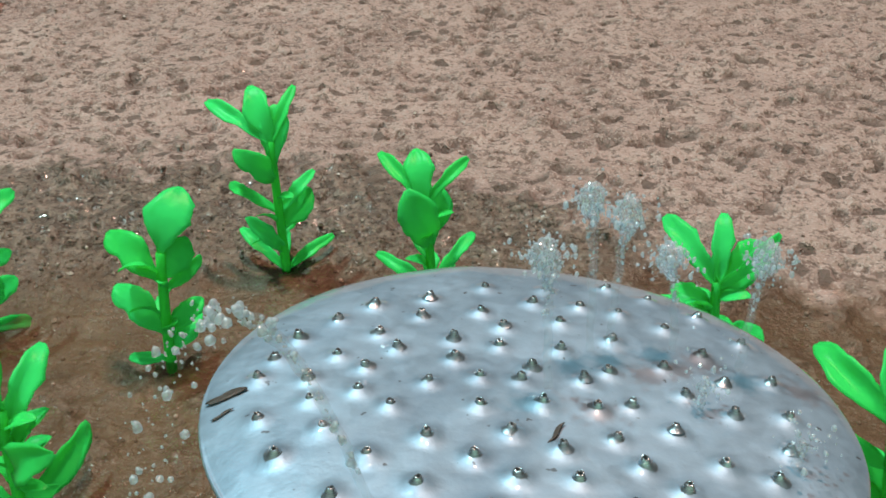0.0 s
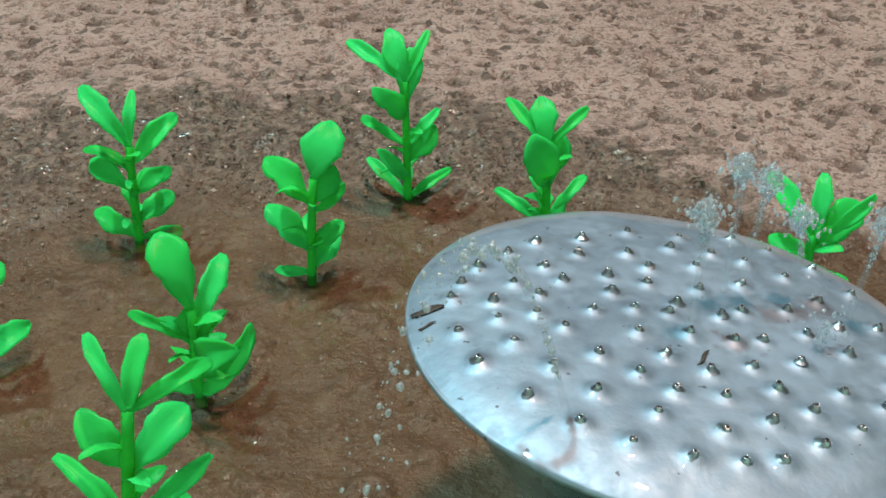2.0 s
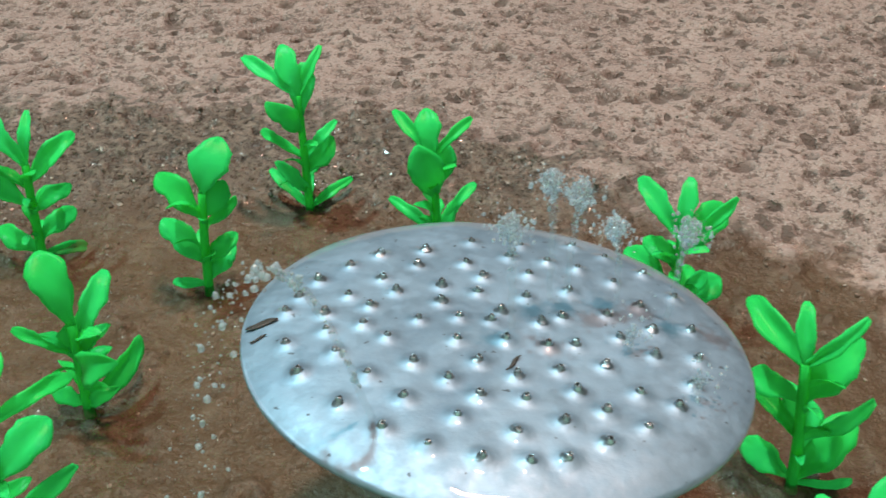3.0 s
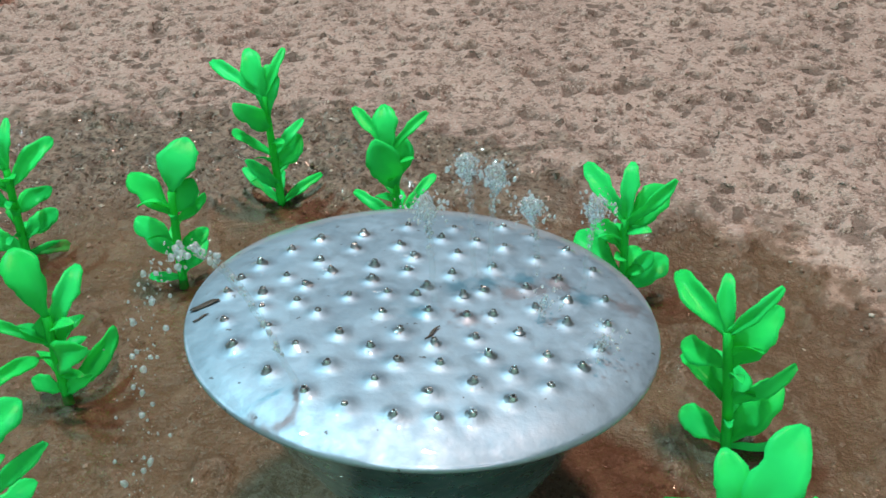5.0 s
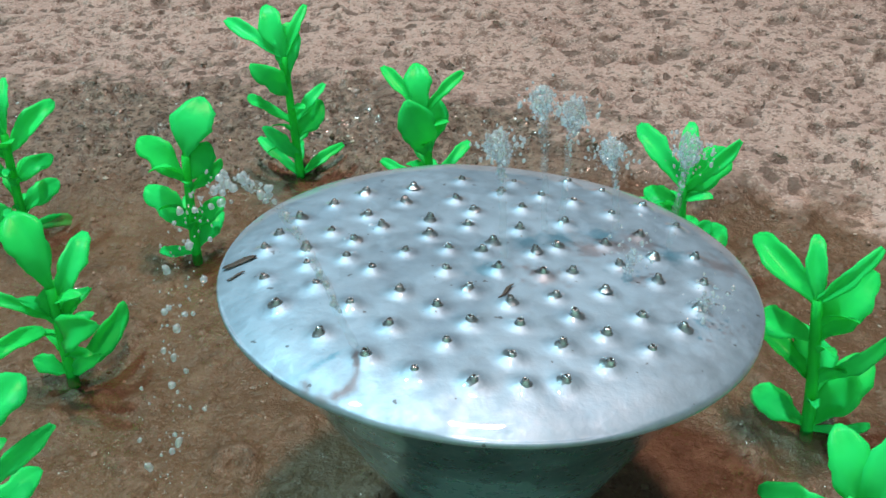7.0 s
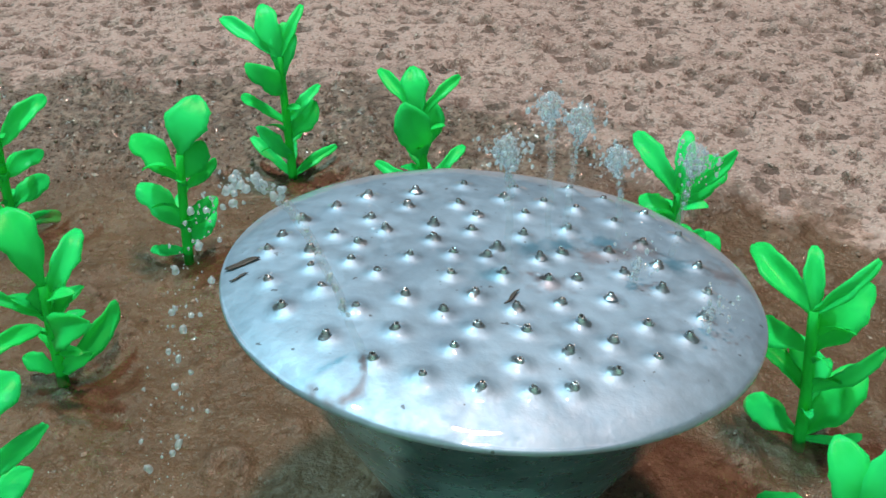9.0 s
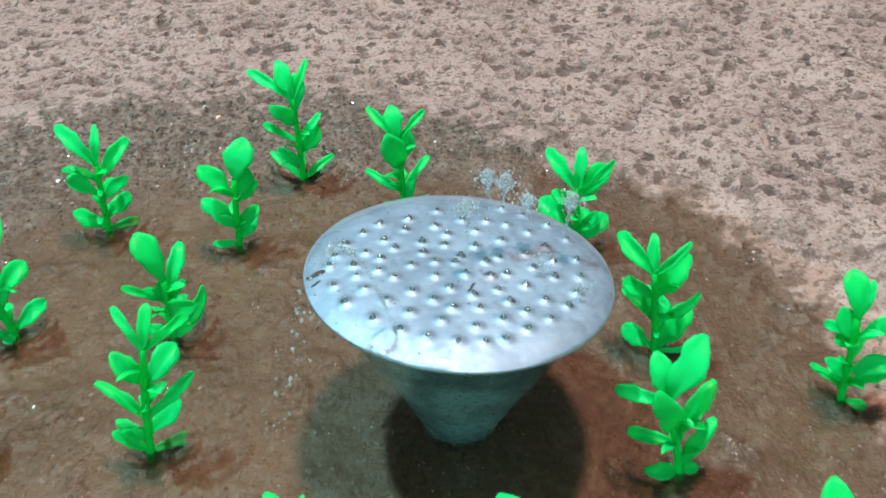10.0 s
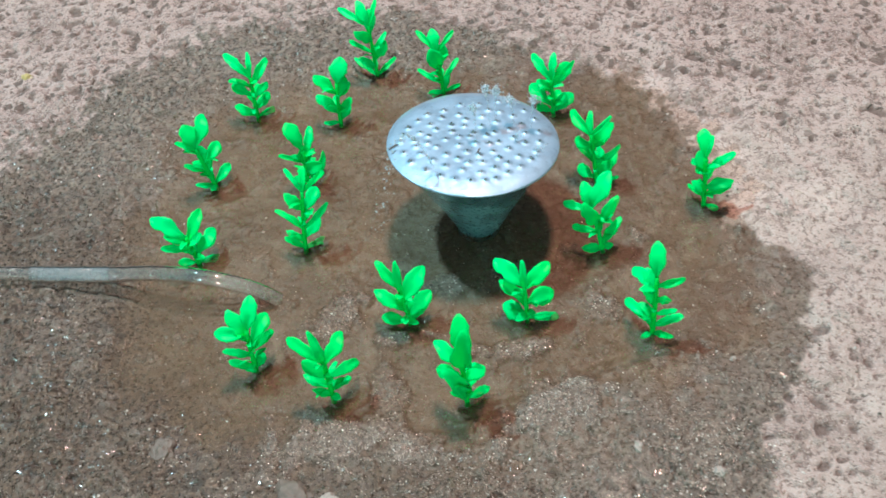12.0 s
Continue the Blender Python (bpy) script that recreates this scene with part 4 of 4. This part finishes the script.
toy_plant(-0.1199, 0.0730, (-0.0034, -0.0017), 0.0320, [
    (0.0320, 66, 42, 0.0198, "v", 37), (0.0319, 126, 64, 0.0148, "w", -7), (0.0305, 188, 40, 0.0124, "m", -49),
    (0.0180, 56, 26, 0.0163, "v", 42), (0.0212, 83, 73, 0.0101, "h", 28), (0.0126, 86, 73, 0.0108, "w", 25),
    (0.0141, 190, 31, 0.0134, "m", -47), (0.0023, 54, 15, 0.0159, "v", 42), (0.0005, 200, 27, 0.0114, "m", -49),
    (0.0005, 269, 30, 0.0078, "b", -53)], PLAIN)
toy_plant(-0.1223, 0.0150, (-0.0013, -0.0006), 0.0219, [
    (0.0219, 166, 38, 0.0203, "v", -33), (0.0182, 60, 36, 0.0187, "v", 35), (0.0185, 201, 43, 0.0130, "b", -52),
    (0.0116, 198, 26, 0.0159, "m", -45), (0.0055, 54, 18, 0.0188, "v", 37), (0.0051, 123, 69, 0.0130, "b", -6),
    (0.0005, 36, -23, 0.0153, "m", 47), (0.0005, 200, 25, 0.0106, "v", -45)], PLAIN)


# ---- clear hose ----
def build_hose():
    line = curve_points([(-0.60, 0.060, 0.0080), (-0.40, 0.035, 0.0080), (-0.260, 0.015, 0.0080), (-0.205, 0.008, 0.0085), (-0.168, 0.0025, 0.0110), (-0.140, -0.003, 0.0155), (-0.116, -0.009, 0.0180), (-0.098, -0.012, 0.0140), (-0.086, -0.0125, 0.0070), (-0.077, -0.0125, -0.0025)], 60)
    bm = tube(bmesh.new(), line, [0.0042] * len(line), 48, False)
    hose = part("hose", bm, HOSE, None, "clear flexible plastic hose bending down into the puddle")
    tagged(hose, category="hose")
    near = [p for p in line if -0.214 < p.x < -0.160]
    part("sleeve", tube(bmesh.new(), near, [0.0046] * len(near), 48, False), SLEEVE, hose, "frosted sleeve round the hose")


build_hose()


# ---- water jets out of a few spouts ----
def lump_mesh(name, seed, mat):
    """A small uneven drop of water, 1 across."""
    bm = bmesh.new()
    bmesh.ops.create_icosphere(bm, subdivisions=2, radius=0.5)
    for v in bm.verts:
        v.co *= 1 + 0.35 * noise.noise(3.0 * v.co + Vector((9.0 * seed, 0, 0)))
    for f in bm.faces:
        f.smooth = True
    me = bpy.data.meshes.new(name)
    bm.to_mesh(me)
    bm.free()
    me.materials.append(mat)
    return me


DROPS = [lump_mesh("drop", k, SPRAY) for k in range(5)]


def water_jet(start, drift, height, seed, end=1.20, drops=240, thick=0.0007, spread=0.0024, flare=0.0016):
    """A stream that rises from a spout by height, drifts sideways by drift up to its top, and breaks up into lumps and drops."""
    rng = random.Random(seed)
    jet = tagged(new("water_jet"), "clear jet of water breaking into drops above a spout", "water jet", "jets out of the rose")
    jet.location = start

    def at(u):
        return Vector((drift[0] * u, drift[1] * u, height * (1 - (1 - u) ** 2)))
    whole = [at(0.85 * i / 29) + Vector((0.00012 * math.sin(0.9 * i + seed), 0.00012 * math.cos(0.7 * i), 0)) for i in range(30)]
    wide = [thick * (0.8 + 0.5 * (i / 29) ** 2 + 0.10 * math.sin(1.1 * i + seed) + 0.08 * math.sin(2.7 * i)) * (1 if i < 27 else (29.5 - i) / 3) for i in range(30)]
    part("stream", tube(bmesh.new(), whole, wide, 12), DROP, jet, "clear stream of water")
    if end < 1.3:
        bm = bmesh.new()
        bmesh.ops.create_icosphere(bm, subdivisions=4, radius=1)
        for v in bm.verts:
            k = 1 + 0.55 * noise.noise(1.6 * v.co + Vector((7.0 * seed, 0, 0))) + 0.40 * noise.noise(3.6 * v.co + Vector((0, 5.0 * seed, 0))) + 0.2 * noise.noise(8 * v.co + Vector((0, 0, seed)))
            v.co = at(0.93) + Vector((0.0015 * k * v.co.x, 0.0015 * k * v.co.y, 0.0025 * k * v.co.z))
        part("crest", bm, CREST, jet, "clear lump of water at the top of the jet")
    for i in range(drops):
        u = rng.uniform(0.12, end) if end > 2 else rng.uniform(0.30, end) if rng.random() < 0.4 else rng.gauss(0.98, 0.09)
        loose = spread * (0.15 + 0.9 * max(0.0, u - 0.5))
        drop = new("drop", DROPS[rng.randrange(5)])
        drop.parent = jet
        turn = rng.uniform(0, 2 * math.pi)
        out = flare * max(0.0, u - 0.75) * 3
        drop.location = at(u) + Vector((rng.gauss(0, loose) + out * math.cos(turn), rng.gauss(0, loose) + out * math.sin(turn), rng.gauss(0, 0.8 * loose)))
        size = (1.5 if end > 2 else 1.0) * (0.00013 + 0.00062 * rng.random() ** 4.0)
        drop.rotation_euler = (0.5 * rng.uniform(-1, 1), 0.5 * rng.uniform(-1, 1), 0)
        drop.scale = (size, size, size * rng.uniform(0.8, 2.0))
    return jet


for (x, y), drift, height, seed, flare in (((0.0019, -0.0030), (-0.0010, 0.0005), 0.0200, 1, 0.0016), ((0.0090, 0.0080), (-0.0012, 0.0004), 0.0240, 2, 0.0024), ((0.0120, 0.0095), (0.0012, 0.0008), 0.0215, 3, 0.0021),
                                         ((0.0215, 0.0100), (-0.0020, 0.0010), 0.0150, 4, 0.0017), ((0.0300, 0.0060), (0.0016, 0.0010), 0.0180, 5, 0.0019)):
    water_jet(ROSE_THING.matrix_world @ Vector((x, y, dome(math.hypot(x, y)))), drift, height, seed, flare=flare)
for (x, y), seed in (((0.0215, -0.0054), 6), ((0.0310, -0.0160), 7)):
    water_jet(ROSE_THING.matrix_world @ Vector((x, y, dome(math.hypot(x, y)))), (0.0005, 0.0), 0.0040, seed, 1.4, 60, 0.0008, 0.0030, 0.0018)
water_jet(ROSE_THING.matrix_world @ Vector((-0.0190, -0.0285, dome(0.0343))), (-0.0125, -0.0015), 0.0275, 8, 2.55, 300, 0.0007, 0.0012, 0.0)


# ---- plank at the edge of the yard ----
def build_plank():
    bm = bmesh.new()
    bmesh.ops.create_cube(bm, size=1)
    for v in bm.verts:
        v.co = Vector((v.co.x * 0.34, v.co.y * 0.09, v.co.z * 0.012))
    bmesh.ops.bevel(bm, geom=bm.edges[:], offset=0.0012, segments=2, affect="EDGES")
    plank = part("plank", bm, WOOD, None, "pale rough wooden board raised a little off the ground", False)
    plank.matrix_world = pose(-0.372, 0.341, 0.021, 0, 0, 14)
    tagged(plank, category="board")
    for x in (0.155, -0.12):
        bm = bmesh.new()
        bmesh.ops.create_cube(bm, size=1)
        for v in bm.verts:
            v.co = Vector((x + v.co.x * 0.022, v.co.y * 0.088, -0.0155 + v.co.z * 0.019))
        bmesh.ops.bevel(bm, geom=bm.edges[:], offset=0.001, segments=2, affect="EDGES")
        part("batten", bm, BATTEN, plank, "dark brown batten under the board", False)


build_plank()
